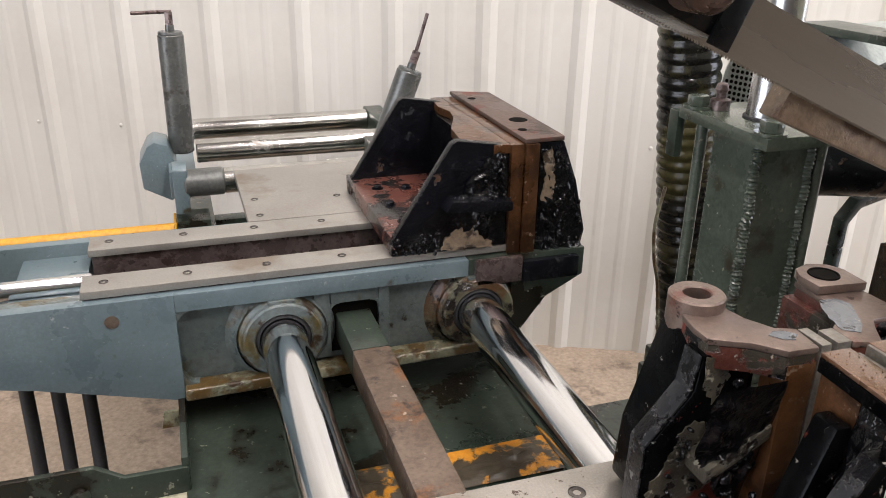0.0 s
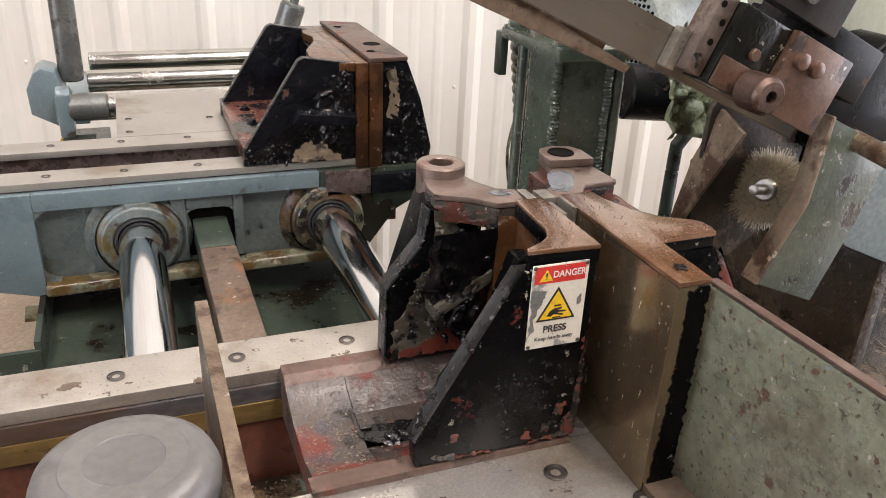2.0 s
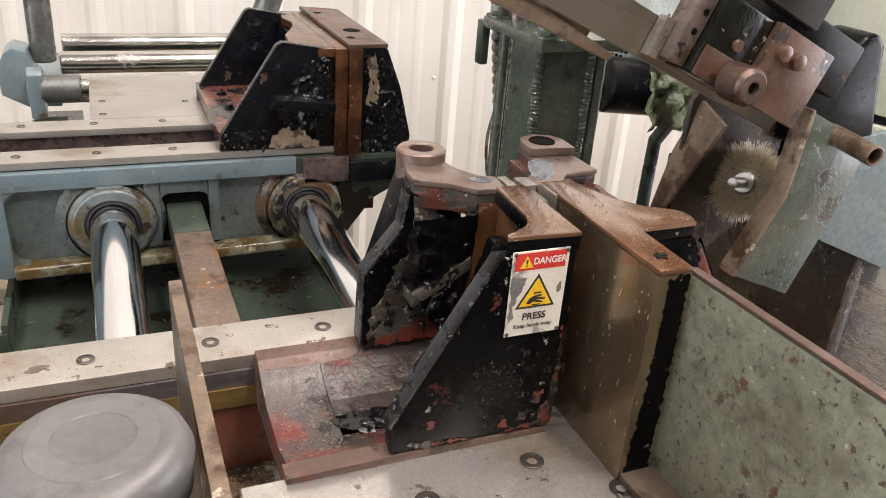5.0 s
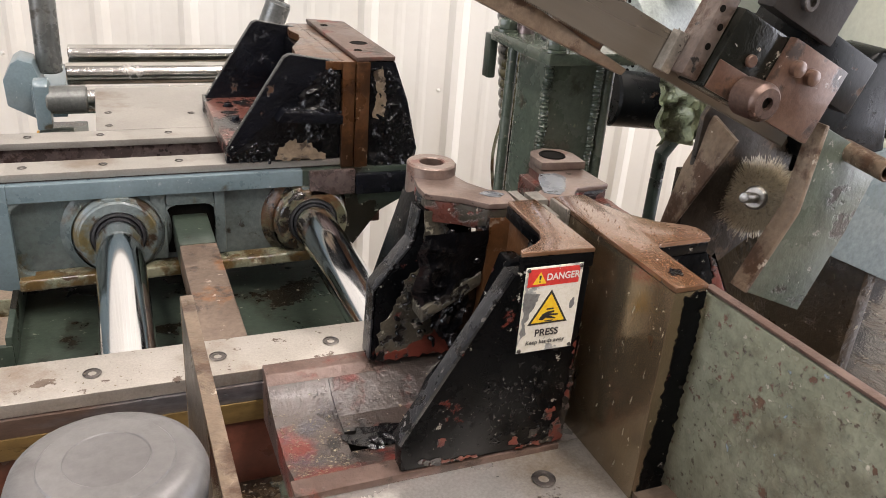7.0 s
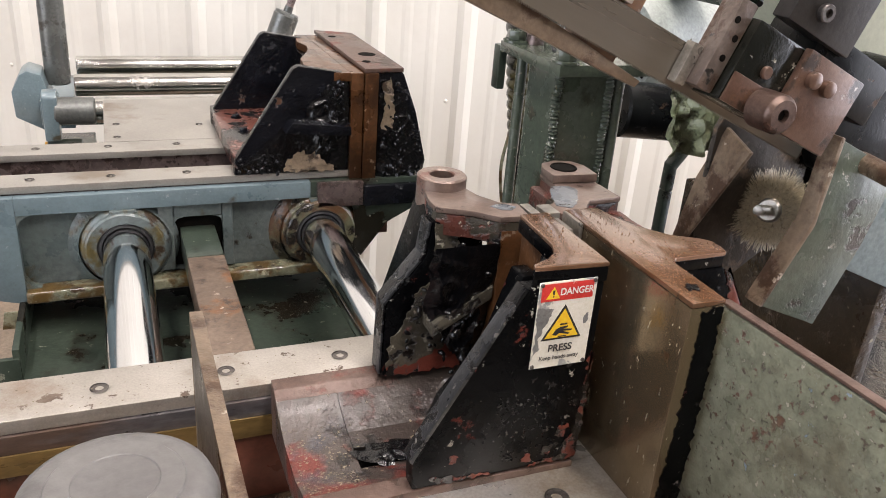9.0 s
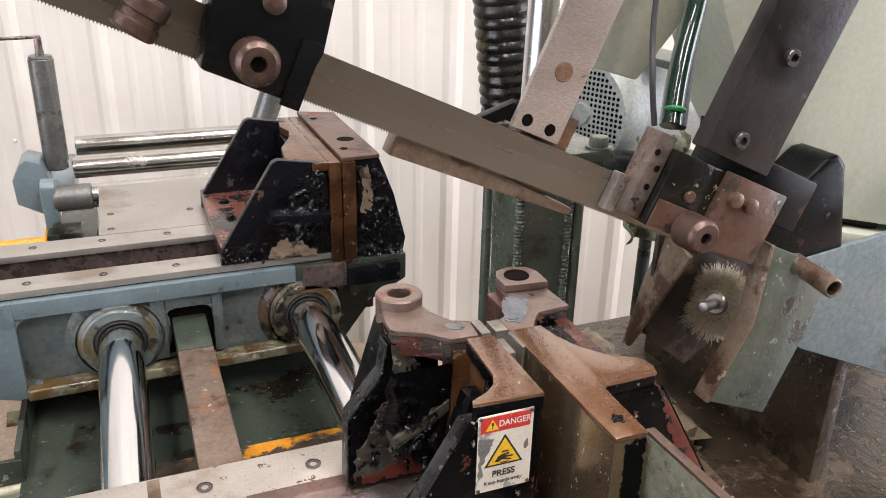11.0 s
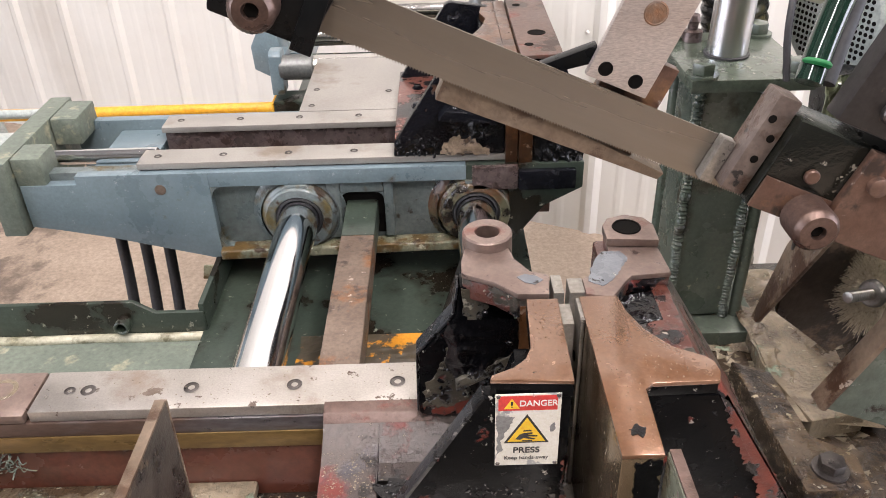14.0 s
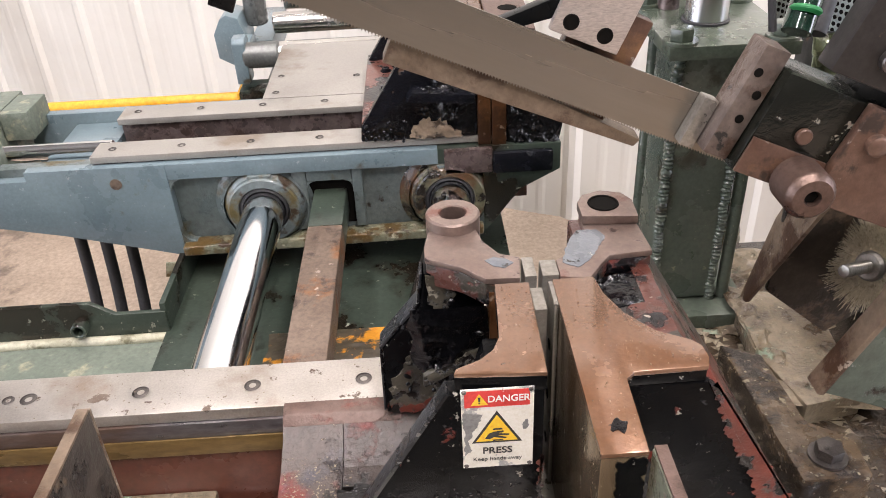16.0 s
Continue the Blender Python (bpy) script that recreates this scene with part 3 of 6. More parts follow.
def blotch(pts, axis, a, b, jag, seed, step=0.0035):
    """A thin patch of paint or wear with a ragged outline."""
    out, n = [], len(pts)
    for i in range(n):
        p, q = Vector(pts[i]), Vector(pts[(i + 1) % n])
        k = max(1, int((q - p).length / step))
        side = Vector((-(q - p).y, (q - p).x)).normalized()
        for j in range(k):
            r = p.lerp(q, j / k)
            w = noise.noise(Vector((r.x * 190 + seed, r.y * 190, seed))) + 0.6 * noise.noise(Vector((r.x * 520, r.y * 520 + seed, 3)))
            out.append(tuple(r + side * w * jag))
    return prism(out, axis, a, b, 0)


def fillet(x, z, sx, sz, r, y0, y1):
    """A concave rounding that fills a corner at (x, z) opening towards (sx, sz)."""
    arc = [(x + sx * r * (1 - math.cos(t * math.pi / 12)), z + sz * r * (1 - math.sin(t * math.pi / 12))) for t in range(7)]
    return prism([(x, z)] + arc, 'y', y0, y1, 0)


def flecks(n, x, y, z, size, seed, zf=None):
    """Small loose chips lying on a surface: one joined mesh."""
    rnd = random.Random(seed)
    verts, faces = [], []
    for _ in range(n):
        px, py = rnd.uniform(*x), rnd.uniform(*y)
        pz = zf(px, py) if zf else z
        s = size * rnd.uniform(0.4, 1.3)
        a = rnd.random() * 6.28
        b = len(verts)
        h = s * rnd.uniform(0.2, 0.8)
        for k in range(3):
            verts.append((px + s * math.cos(a + k * 2.1) * (1 if k else 1.8), py + s * math.sin(a + k * 2.1), pz + (h if k == 1 else 0.0002)))
        verts.append((px, py, pz + h))
        faces += [(b, b + 1, b + 2), (b, b + 1, b + 3), (b + 1, b + 2, b + 3), (b, b + 3, b + 2)]
    me = bpy.data.meshes.new("tmp")
    me.from_pydata(verts, [], faces)
    bm = bmesh.new()
    bm.from_mesh(me)
    bpy.data.meshes.remove(me)
    return bm


def screw(parent, x, y, z, r=0.008, name="screw", m='screw'):
    """A countersunk socket screw set a little below the surface, with its dark rim and hexagon socket."""
    s = part(name, lathe([(r, 0.0006), (r * 0.9, 0.0009), (r * 0.86, 0.0002), (r * 0.45, 0.0004), (r * 0.42, -0.003), (0, -0.003)], (x, y, z), (x, y, z + 1), 20), m, parent)
    return s


def hexbolt(parent, x, y, z, r, h, m='screw', name="bolt"):
    bm = lathe([(0, 0), (r * 1.35, 0), (r * 1.35, h * 0.2), (r * 0.4, h * 0.2)], (x, y, z), (x, y, z + 1), 24)
    hx = prism([(x + r * math.cos(i * math.pi / 3 + 0.3), y + r * math.sin(i * math.pi / 3 + 0.3)) for i in range(6)], 'z', z + h * 0.2, z + h, r * 0.1)
    return part(name, join(bm, hx), m, parent)


# blade frame: u along the blade towards the low end, v square to it and upward
BA = math.atan(0.439)
BU, BV, BO = (math.cos(BA), -math.sin(BA)), (math.sin(BA), math.cos(BA)), (0.112, 0.314)


def bf(u, v):
    return (BO[0] + BU[0] * u + BV[0] * v, BO[1] + BU[1] * u + BV[1] * v)


def bquad(u0, u1, v0, v1):
    return [bf(u0, v0), bf(u1, v0), bf(u1, v1), bf(u0, v1)]


# ---- the workshop ----
solid("floor", box(-3.5, 3.3, -3.2, 3.5, FLOOR - 0.1, FLOOR, 0), 'floor', "dusty brown concrete workshop floor", "floor", kind="structure")
solid("ceiling", box(-3.5, 3.3, -3.2, 3.5, CEIL, CEIL + 0.1, 0), 'ceiling', "unseen ceiling in dark grey that cuts bounced light", "ceiling", kind="structure")


# the ribbed wall stands askew to the machine
WALL = Matrix.Translation((-0.64, 1.955, 0)) @ Matrix.Rotation(math.atan(-0.453), 4, 'Z')


def ribbed(x0, x1, z0, z1, pitch=0.2365):
    """A sheet of trapezoidal ribs, upright, facing -y."""
    pts, x = [], x0
    while x < x1:
        pts += [(x, 0), (x + 0.018, -0.0095), (x + 0.036, -0.0095), (x + 0.054, 0), (x + 0.094, 0), (x + 0.103, -0.0012), (x + 0.115, -0.0012), (x + 0.124, 0),
                (x + 0.160, 0), (x + 0.169, -0.0012), (x + 0.181, -0.0012), (x + 0.190, 0)]
        x += pitch
    bm = bmesh.new()
    fr = [(bm.verts.new((a, b, z0)), bm.verts.new((a, b, z1))) for a, b in pts]
    bk = [(bm.verts.new((a, 0.05, z0)), bm.verts.new((a, 0.05, z1))) for a in (pts[0][0], pts[-1][0])]
    for (a, b), (c, d) in zip(fr, fr[1:]):
        bm.faces.new((a, c, d, b))
    bm.faces.new((bk[0][0], bk[0][1], bk[1][1], bk[1][0]))
    bmesh.ops.recalc_face_normals(bm, faces=bm.faces)
    return turned(bm, WALL)


RIB0 = 0.488 - 0.2365 * 16
wall = solid("wall_north", ribbed(RIB0, 4.35, FLOOR, CEIL), 'wall', "white ribbed sheet-metal workshop wall", "wall", kind="structure")
for p in wall.data.polygons:
    p.use_smooth = False
# unseen walls added round the machine; their dark grey shapes the light
solid("wall_east", join(box(3.25, 3.35, -3.2, -1.95, FLOOR, CEIL, 0), box(3.25, 3.35, 0.1, 1.0, FLOOR, CEIL, 0), box(3.25, 3.35, -1.95, 0.1, 1.95, CEIL, 0)), 'darkwall', "unseen wall, dark to cut bounced light, with an assumed doorway", "wall", kind="structure")
solid("wall_south", box(-3.5, 3.2, -3.3, -3.2, FLOOR, CEIL, 0), 'darkwall', "unseen wall, dark to cut bounced light", "wall", kind="structure")
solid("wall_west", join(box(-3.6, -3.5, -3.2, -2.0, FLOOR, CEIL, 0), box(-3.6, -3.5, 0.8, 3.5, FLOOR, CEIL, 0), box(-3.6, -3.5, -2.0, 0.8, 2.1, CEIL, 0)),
      'darkwall', "unseen wall, dark to cut bounced light, with a wide open doorway", "wall", kind="structure")
solid("ground", join(box(3.35, 40, -40, 40, FLOOR - 0.1, FLOOR - 0.02, 0), box(-40, -3.6, -40, 40, FLOOR - 0.1, FLOOR - 0.02, 0)), 'floor', "pale concrete yard outside the doorways", "ground", kind="structure")
rv = lathe([(0.0, 0.004), (0.003, 0.0032), (0.0045, 0.001), (0.006, 0.0), (0, 0)], (0, 0, 0), (0, -1, 0), 12)
rvm = bpy.data.meshes.new("wall_screw")
rv.to_mesh(rvm)
rvm.materials.append(M['wall'])
for k in range(-9, 16):
    for rz in (-0.125, 0.75):
        o = new("wall_screw", rvm)
        o.parent = wall
        o.matrix_basis = WALL @ pose(0.238 + 0.2365 * k, -0.0005, rz)

for lx, ly in LAMPS:
    lamp = thing("ceiling_light", (lx, ly, CEIL), "white box luminaire with a frosted diffuser on the ceiling", "ceiling light", "ceiling lights")
    part("frame", join(box(lx - 0.17, lx + 0.17, ly - 0.6, ly + 0.6, CEIL - 0.09, CEIL, 0.004)), 'white', lamp)
    part("diffuser", box(lx - 0.145, lx + 0.145, ly - 0.58, ly + 0.58, CEIL - 0.11, CEIL - 0.088, 0.004), lampm, lamp)

# ---- saw bed: green pan, ledge, rails ----
bed = thing("saw_bed", (0, 0, FLOOR), "dark green steel bed of a bandsaw with an oily pan", "machine bed")
part("pan", join(box(-0.31, 0.19, 0.02, 0.90, -0.215, -0.205, 0), box(-0.312, -0.304, 0.36, 0.90, -0.215, -0.16, 0.001)), 'green', bed)
part("apron", join(box(-1.1, 0.19, -0.03, 0.356, -0.235, -0.2155, 0.002)), 'ledge', bed, "pale green oily apron")
part("channel", prism([(-1.1, -0.212), (-0.305, -0.212), (-0.305, -0.172), (-0.375, -0.172), (-0.405, -0.152), (-1.1, -0.152)], 'y', 0.357, 0.365), 'green', bed)
part("weld_bead", sweep([(-1.1 + 0.09 * k, 0.352 + 0.002 * (k % 2), -0.213) for k in range(10)], 0.0075), 'cream', bed, "pale smeared weld bead")
part("nipple", tube((-0.423, 0.365, -0.186), (-0.423, 0.340, -0.186), 0.011, 0.007, 0.02), 'green', bed)
part("painted_lip", sheet((-0.16, 0.262, -0.2025), (0.31, 0, 0), (0, 0.07, 0.0), (0, 0, 1), 0.012, 4.0, None, 50, 40.0), 'yellowrust', bed, "lip with flaking yellow paint")
part("cross_member", box(-0.31, 0.19, 0.88, 0.90, -0.205, -0.165, 0.002), 'green', bed)
part("pedestal_base", join(box(-0.30, 0.19, -0.45, 0.95, FLOOR, -0.236, 0.004), box(0.191, 0.95, -0.45, 0.42, FLOOR, -0.2365, 0.004)), 'green', bed)
part("tab", prism([(-0.335, -0.19), (-0.312, -0.19), (-0.312, -0.165), (-0.33, -0.165)], 'y', 0.47, 0.474), 'lip', bed)

front_rail = thing("front_rail", (-0.1, 0, -0.11), "worn steel slideway with a screwed wear strip", "rail")
part("beam", box(-0.436, 0.14, -0.028, 0.03, -0.20, -0.042, 0.002), 'redbrown', front_rail, "red-brown primed beam")
part("slideway", join(box(-0.436, 0.14, -0.031, 0.032, -0.041, -0.0125, 0.002), ), 'bluesteel', front_rail)
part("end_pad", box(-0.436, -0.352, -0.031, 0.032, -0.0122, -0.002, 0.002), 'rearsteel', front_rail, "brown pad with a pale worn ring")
part("worn_ring", lathe([(0.011, 0.0), (0.0115, 0.0005), (0.0155, 0.0005), (0.016, 0.0)], (-0.388, 0.006, -0.0019), (-0.388, 0.006, 1), 32), 'palesludge', front_rail)
part("foot_ledge", box(-0.436, -0.145, -0.060, -0.0285, -0.1115, -0.100, 0.003), 'palesludge', front_rail, "tan grimy foot ledge")
part("oil_line", box(-0.436, 0.14, -0.0335, -0.0315, -0.048, -0.0285, 0.0005), 'brass', front_rail, "yellowed wet edge")
part("wear_strip", box(-0.348, 0.14, -0.0285, 0.0285, -0.012, 0.0, 0.001), 'strip', front_rail, "pale ground-steel wear strip")
for sx in (-0.318, -0.3, -0.2, -0.1, 0.0):
    screw(front_rail, sx, 0.0, 0.0, 0.0075 if sx != -0.318 else 0.0055)
part("end_cap", rod((-0.53, -0.045, -0.075), (-0.437, -0.045, -0.075), 0.035, 0.004), 'ledge', front_rail)

# a clump of swarf caught on the beam
SR = random.Random(77)
tuft = []
for k in range(46):
    ax, az, aa = SR.uniform(-0.428, -0.372), SR.uniform(-0.075, -0.050), SR.uniform(0, 6.28)
    ln, cu = SR.uniform(0.006, 0.016), SR.uniform(-0.006, 0.006)
    p0 = Vector((ax, -0.0295, az))
    p1 = p0 + Vector((math.cos(aa) * ln, -SR.uniform(0.003, 0.010), math.sin(aa) * ln * 0.6))
    tuft.append(sweep([p0, (p0 + p1) / 2 + Vector((0, -0.003, cu)), p1], SR.uniform(0.0004, 0.0009), 5))
solid("swarf_tuft", join(*tuft), 'ledge', "tangled pale green swarf caught on the red-brown beam", "swarf", kind="stuff")

channel = solid("channel_floor", join(box(-0.45, 0.19, -0.50, -0.034, -0.125, -0.112, 0.002)), 'sludge', "brown channel floor littered with metal chips", "channel floor", kind="structure")
solid("loose_chips", join(flecks(2500, (-0.44, -0.02), (-0.20, -0.04), -0.112, 0.0013, 3), flecks(140, (-0.33, 0.02), (-0.025, 0.025), 0.0, 0.0008, 5),
                          flecks(420, (-0.064, -0.02), (-0.172, -0.075), 0.0, 0.0008, 6, lambda x, y: np.interp(-y, [0.03, 0.044, 0.06, 0.085, 0.126, 0.16, 0.178, 0.187], [0.004, 0.002, -0.01, -0.02, -0.024, -0.014, 0.0015, 0.0015]))), 'chips', "fine metal sawing chips", "metal chips", kind="stuff")

table = thing("base_plate", (0.05, -0.3, -0.11), "grey ground-steel table plate with socket screws", "machine table")
part("plate", box(-0.105, 0.30, -0.55, -0.188, -0.02, -0.0005, 0.0015), 'tablesteel', table)
part("jaw_seat", box(0.1315, 0.30, -0.1875, 0.03, -0.02, -0.0005, 0.0015), 'tablesteel', table)
part("web", box(-0.10, 0.29, -0.50, -0.20, -0.111, -0.021, 0.002), 'redbrown', table)
for sx, sy in ((0.100, -0.223), (0.012, -0.238), (0.148, -0.268)):
    screw(table, sx, sy, 0.0, 0.009)

# ---- outfeed guide plates and round pad ----
fin = thing("guide_fin", (-0.137, -0.3, -0.11), "thin upright bare steel guide plate", "guide plate")
# fin face coloured dark for the shade it stands in; edge strip left paler
part("plate", prism([(-0.203, 0.168), (-0.208, -0.112), (-0.56, -0.112), (-0.56, 0.172)], 'x', -0.1403, -0.1337, 0.0004), 'grimy', fin)
part("worn_edge", join(prism([(-0.2028, 0.1685), (-0.2005, 0.1685), (-0.2055, -0.110), (-0.2078, -0.110)], 'x', -0.1405, -0.1335, 0.0004),
                       prism([(-0.2029, 0.1684), (-0.56, 0.1724), (-0.56, 0.1746), (-0.2029, 0.1706)], 'x', -0.1405, -0.1335, 0.0004)), 'stripbar', fin, "bare worn edge")
gp = thing("side_plate", (0.185, -0.35, 0), "upright green painted guide plate with chipped paint", "guide plate")
part("plate", prism([(-0.250, 0.160), (-0.250, 0.0), (-0.60, 0.0), (-0.60, 0.168)], 'x', 0.179, 0.187, 0.0012), 'plategreen', gp)
part("worn_edge", prism([(-0.251, 0.1612), (-0.60, 0.1692), (-0.60, 0.1712), (-0.251, 0.1632)], 'x', 0.1795, 0.1865, 0.0004), 'liptop', gp, "bare worn top edge")
part("foot", box(0.150, 0.179, -0.55, -0.2605, 0.0, 0.007, 0.001), 'rusty', gp)
pad = thing("round_pad", (-0.178, -0.353, -0.112), "round grey-black rubber pad on a post", "rubber pad")
PX, PY, PZ = -0.179, -0.353, 0.184
part("pad", lathe([(0, -0.03), (0.029, -0.03), (0.0345, -0.023), (0.0352, -0.016), (0.0360, -0.007), (0.0338, -0.0015), (0.030, 0.0008), (0.024, 0.0018), (0.013, 0.0024), (0, 0.0026)],
                  (PX, PY, PZ), (PX, PY, PZ + 1), 48), 'puck', pad)
part("worn_ring", lathe([(0.0150, 0.00225), (0.0155, 0.0027), (0.0200, 0.0026), (0.0238, 0.0023), (0.0245, 0.0016)], (PX, PY, PZ), (PX, PY, PZ + 1), 48), 'padring', pad, "rubbed paler ring")
part("post", rod((PX, PY, -0.112), (PX, PY, PZ - 0.03), 0.018), 'rail', pad)


# ---- front vise, moving jaw ----
def eye(parent, x, y, z0, z1, r, ri, m='rearsteel', seg=36):
    return part("eye", lathe([(0, 0), (r, 0), (r, z1 - z0 - 0.0015), (r - 0.0015, z1 - z0), (ri + 0.001, z1 - z0), (ri, z1 - z0 - 0.001), (ri, 0.004), (0, 0.004)],
                             (x, y, z0), (x, y, z0 + 1), seg), m, parent)


jaw = thing("front_vise_jaw", (0.05, -0.1, 0), "black and red cast moving vise jaw with browned steel top", "vise jaw", "front vise jaws")
SAD = [(-0.030, 0.004), (-0.044, 0.002), (-0.060, -0.010), (-0.085, -0.020), (-0.126, -0.024), (-0.160, -0.014), (-0.178, 0.0015), (-0.187, 0.0015)]
part("saddle", join(prism(SAD + [(-0.187, -0.05), (-0.030, -0.05)], 'x', -0.067, -0.016, 0),
                    prism(SAD[:4] + [(-0.085, -0.05), (-0.030, -0.05)], 'x', -0.0155, 0.13, 0),
                    prism([(-0.085, -0.020), (-0.104, -0.0217), (-0.104, -0.05), (-0.085, -0.05)], 'x', -0.0155, 0.034, 0),
                    prism(SAD[4:] + [(-0.187, -0.05), (-0.126, -0.05)], 'x', -0.0155, 0.13, 0),
                    prism([(-0.085, -0.020), (-0.126, -0.024), (-0.126, -0.05), (-0.085, -0.05)], 'x', 0.034, 0.13, 0),
                    ), 'saddle', jaw, "worn red and grey cast saddle")
# slot floor coloured black so the recess reads as shaded
part("slot_floor", box(-0.0155, 0.034, -0.126, -0.104, -0.05, -0.034, 0), 'painted_hole', jaw)
# glossy black sheet over the slot, darkening it in place of shade
part("slot_shade_tar", sheet((-0.022, -0.131, -0.0225), (0.060, 0, 0), (0, 0.030, 0.001), (0, 0, 1), 0.005, 54.0, lambda a, b: (a - 0.55) ** 2 * 3.2 + (b - 0.5) ** 2 * 3.6 < 0.80 + 0.3 * math.sin(a * 17 + b * 9), 44, 90.0), 'grease', jaw, "black tar sheet standing in for the slot's shade")
part("left_lip", prism([(-0.030, 0.005), (-0.044, 0.003), (-0.052, -0.004), (-0.052, -0.05), (-0.030, -0.05)], 'x', -0.0675, 0.034, 0.0015), 'liptop', jaw)
part("front_flange", prism([(-0.075, -0.001), (0.128, -0.001), (0.128, 0.004), (0.02, 0.0065), (-0.075, 0.0045)], 'y', -0.195, -0.178, 0.001), 'liptop', jaw)
part("front_gusset", prism([(0.0, 0.0065), (0.1302, 0.0065), (0.1302, 0.1545), (0.072, 0.1545), (-0.001, 0.030)], 'y', -0.194, -0.180, 0.002), 'black', jaw)
part("red_edge", blotch([(0.1300, 0.0075), (0.1300, 0.100), (0.1275, 0.090), (0.1272, 0.060), (0.1235, 0.045), (0.1240, 0.030), (0.1170, 0.022), (0.1160, 0.012), (0.095, 0.0095), (0.09, 0.0075)], 'y', -0.1945, -0.1941, 0.0032, 4, 0.0013), 'redpaint', jaw, "bare red primer along the edge")
part("red_foot", blotch([(0.018, 0.0075), (0.060, 0.0075), (0.052, 0.0105), (0.038, 0.0095), (0.026, 0.013), (0.012, 0.014)], 'y', -0.1945, -0.1941, 0.0026, 14, 0.0013), 'redpaint', jaw, "bare red primer")
for k, (fx, fz, fw) in enumerate(((0.114, 0.034, 0.0052), (0.103, 0.019, 0.0045), (0.121, 0.058, 0.0032), (0.088, 0.015, 0.0042), (0.030, 0.026, 0.0034))):
    part("red_flake", blotch([(fx - fw, fz - fw * 0.7), (fx + fw * 0.6, fz - fw), (fx + fw, fz + fw * 0.8), (fx - fw * 0.5, fz + fw)], 'y', -0.1944, -0.1940, 0.0028, 40 + k, 0.0012), 'redpaint', jaw, "flake of bare red primer")
part("blistered_paint", turned(join(lumps(150, (0.060, 0.122), (-0.0006, 0.0006), (0.012, 0.075), 0.0024, 61, 0.4), lumps(70, (0.020, 0.10), (-0.0006, 0.0006), (0.016, 0.060), 0.0017, 62, 0.4)), Matrix.Translation((0, -0.1938, 0)) @ Matrix.Diagonal((1, 0.55, 1, 1))), 'grease', jaw, "blistered black paint")
# strip greyer than the gusset: real scuffing plus a painted highlight
part("worn_lit_slope", prism([(-0.0030, 0.0310), (-0.0008, 0.0285), (0.0740, 0.1525), (0.0706, 0.1548)], 'y', -0.1936, -0.1804, 0.0002), 'litwornedge', jaw, "scuffed sloping edge, greyed also for caught light")
JT = [(0.109, -0.103), (0.1325, -0.103), (0.1312, -0.195), (0.076, -0.192), (0.0775, -0.187), (0.092, -0.180), (0.101, -0.172), (0.106, -0.160), (0.107, -0.145)]
part("front_top", prism(JT, 'z', 0.1658, 0.169, 0.0009), 'topsteel', jaw, "browned machined top")
part("top_casting", prism([(x * 0.9962 + 0.0004, y * 0.9985) for x, y in JT], 'z', 0.1548, 0.1656, 0.0008), 'black', jaw, "black painted casting under the top")
part("pocket_tar", join(lumps(46, (0.070, 0.106), (-0.078, -0.056), (0.012, 0.132), 0.0065, 64, 0.6), lumps(26, (0.040, 0.075), (-0.058, -0.053), (0.030, 0.100), 0.0040, 65, 0.5)), 'grease', jaw, "clots of glossy black tar")
part("front_face", box(0.112, 0.1312, -0.179, -0.104, 0.0, 0.1546, 0.001), 'brownsteel', jaw)
RT = [(0.062, -0.033), (0.066, -0.012), (0.103, -0.010), (0.107, -0.030), (0.118, -0.049), (0.1325, -0.055), (0.1295, -0.082), (0.105, -0.081), (0.088, -0.064), (0.062, -0.050)]
part("rear_casting", prism([(0.096 + (x - 0.096) * 0.975, -0.045 + (y + 0.045) * 0.975) for x, y in RT], 'z', 0.134, 0.1528, 0.0015), 'redblack', jaw, "red and black chipped casting under the top")
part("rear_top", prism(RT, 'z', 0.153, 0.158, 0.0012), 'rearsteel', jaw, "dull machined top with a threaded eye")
part("paint_patch", prism([(0.106, -0.058), (0.113, -0.054), (0.122, -0.057), (0.127, -0.063), (0.120, -0.069), (0.112, -0.066)], 'z', 0.1581, 0.1585, 0.0001), 'bluepatch', jaw, "remnant of grey-blue paint")
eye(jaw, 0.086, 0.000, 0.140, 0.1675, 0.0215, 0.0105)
part("eye_bore", rod((0.086, 0.0, 0.1435), (0.086, 0.0, 0.1445), 0.0104, 0.0002), 'painted_hole', jaw)
part("rear_face", box(0.107, 0.131, -0.081, -0.056, 0.0, 0.1455, 0.001), 'brownsteel', jaw)
part("rear_gusset", prism([(0.060, 0.1455), (0.106, 0.1455), (0.106, 0.006), (0.022, 0.006), (0.024, 0.075), (0.056, 0.115)], 'y', -0.052, -0.030, 0.003), 'black', jaw)
part("bare_patch", blotch([(0.026, 0.012), (0.028, 0.040), (0.040, 0.055), (0.050, 0.085), (0.060, 0.092), (0.070, 0.085), (0.076, 0.055), (0.088, 0.045), (0.092, 0.016)], 'y', -0.0529, -0.0521, 0.004, 2), 'scrape', jaw, "scraped grey-brown patch")
part("upper_patch", blotch([(0.0615, 0.144), (0.084, 0.144), (0.084, 0.126), (0.079, 0.116), (0.073, 0.104), (0.067, 0.112), (0.062, 0.122)], 'y', -0.0529, -0.0521, 0.003, 6), 'scrape', jaw, "scraped grey-brown patch")
part("red_streak", blotch([(0.026, 0.007), (0.028, 0.018), (0.050, 0.014), (0.070, 0.026), (0.092, 0.040), (0.096, 0.030), (0.098, 0.007)], 'y', -0.0533, -0.0530, 0.004, 11), 'redpaint', jaw, "bare red primer")
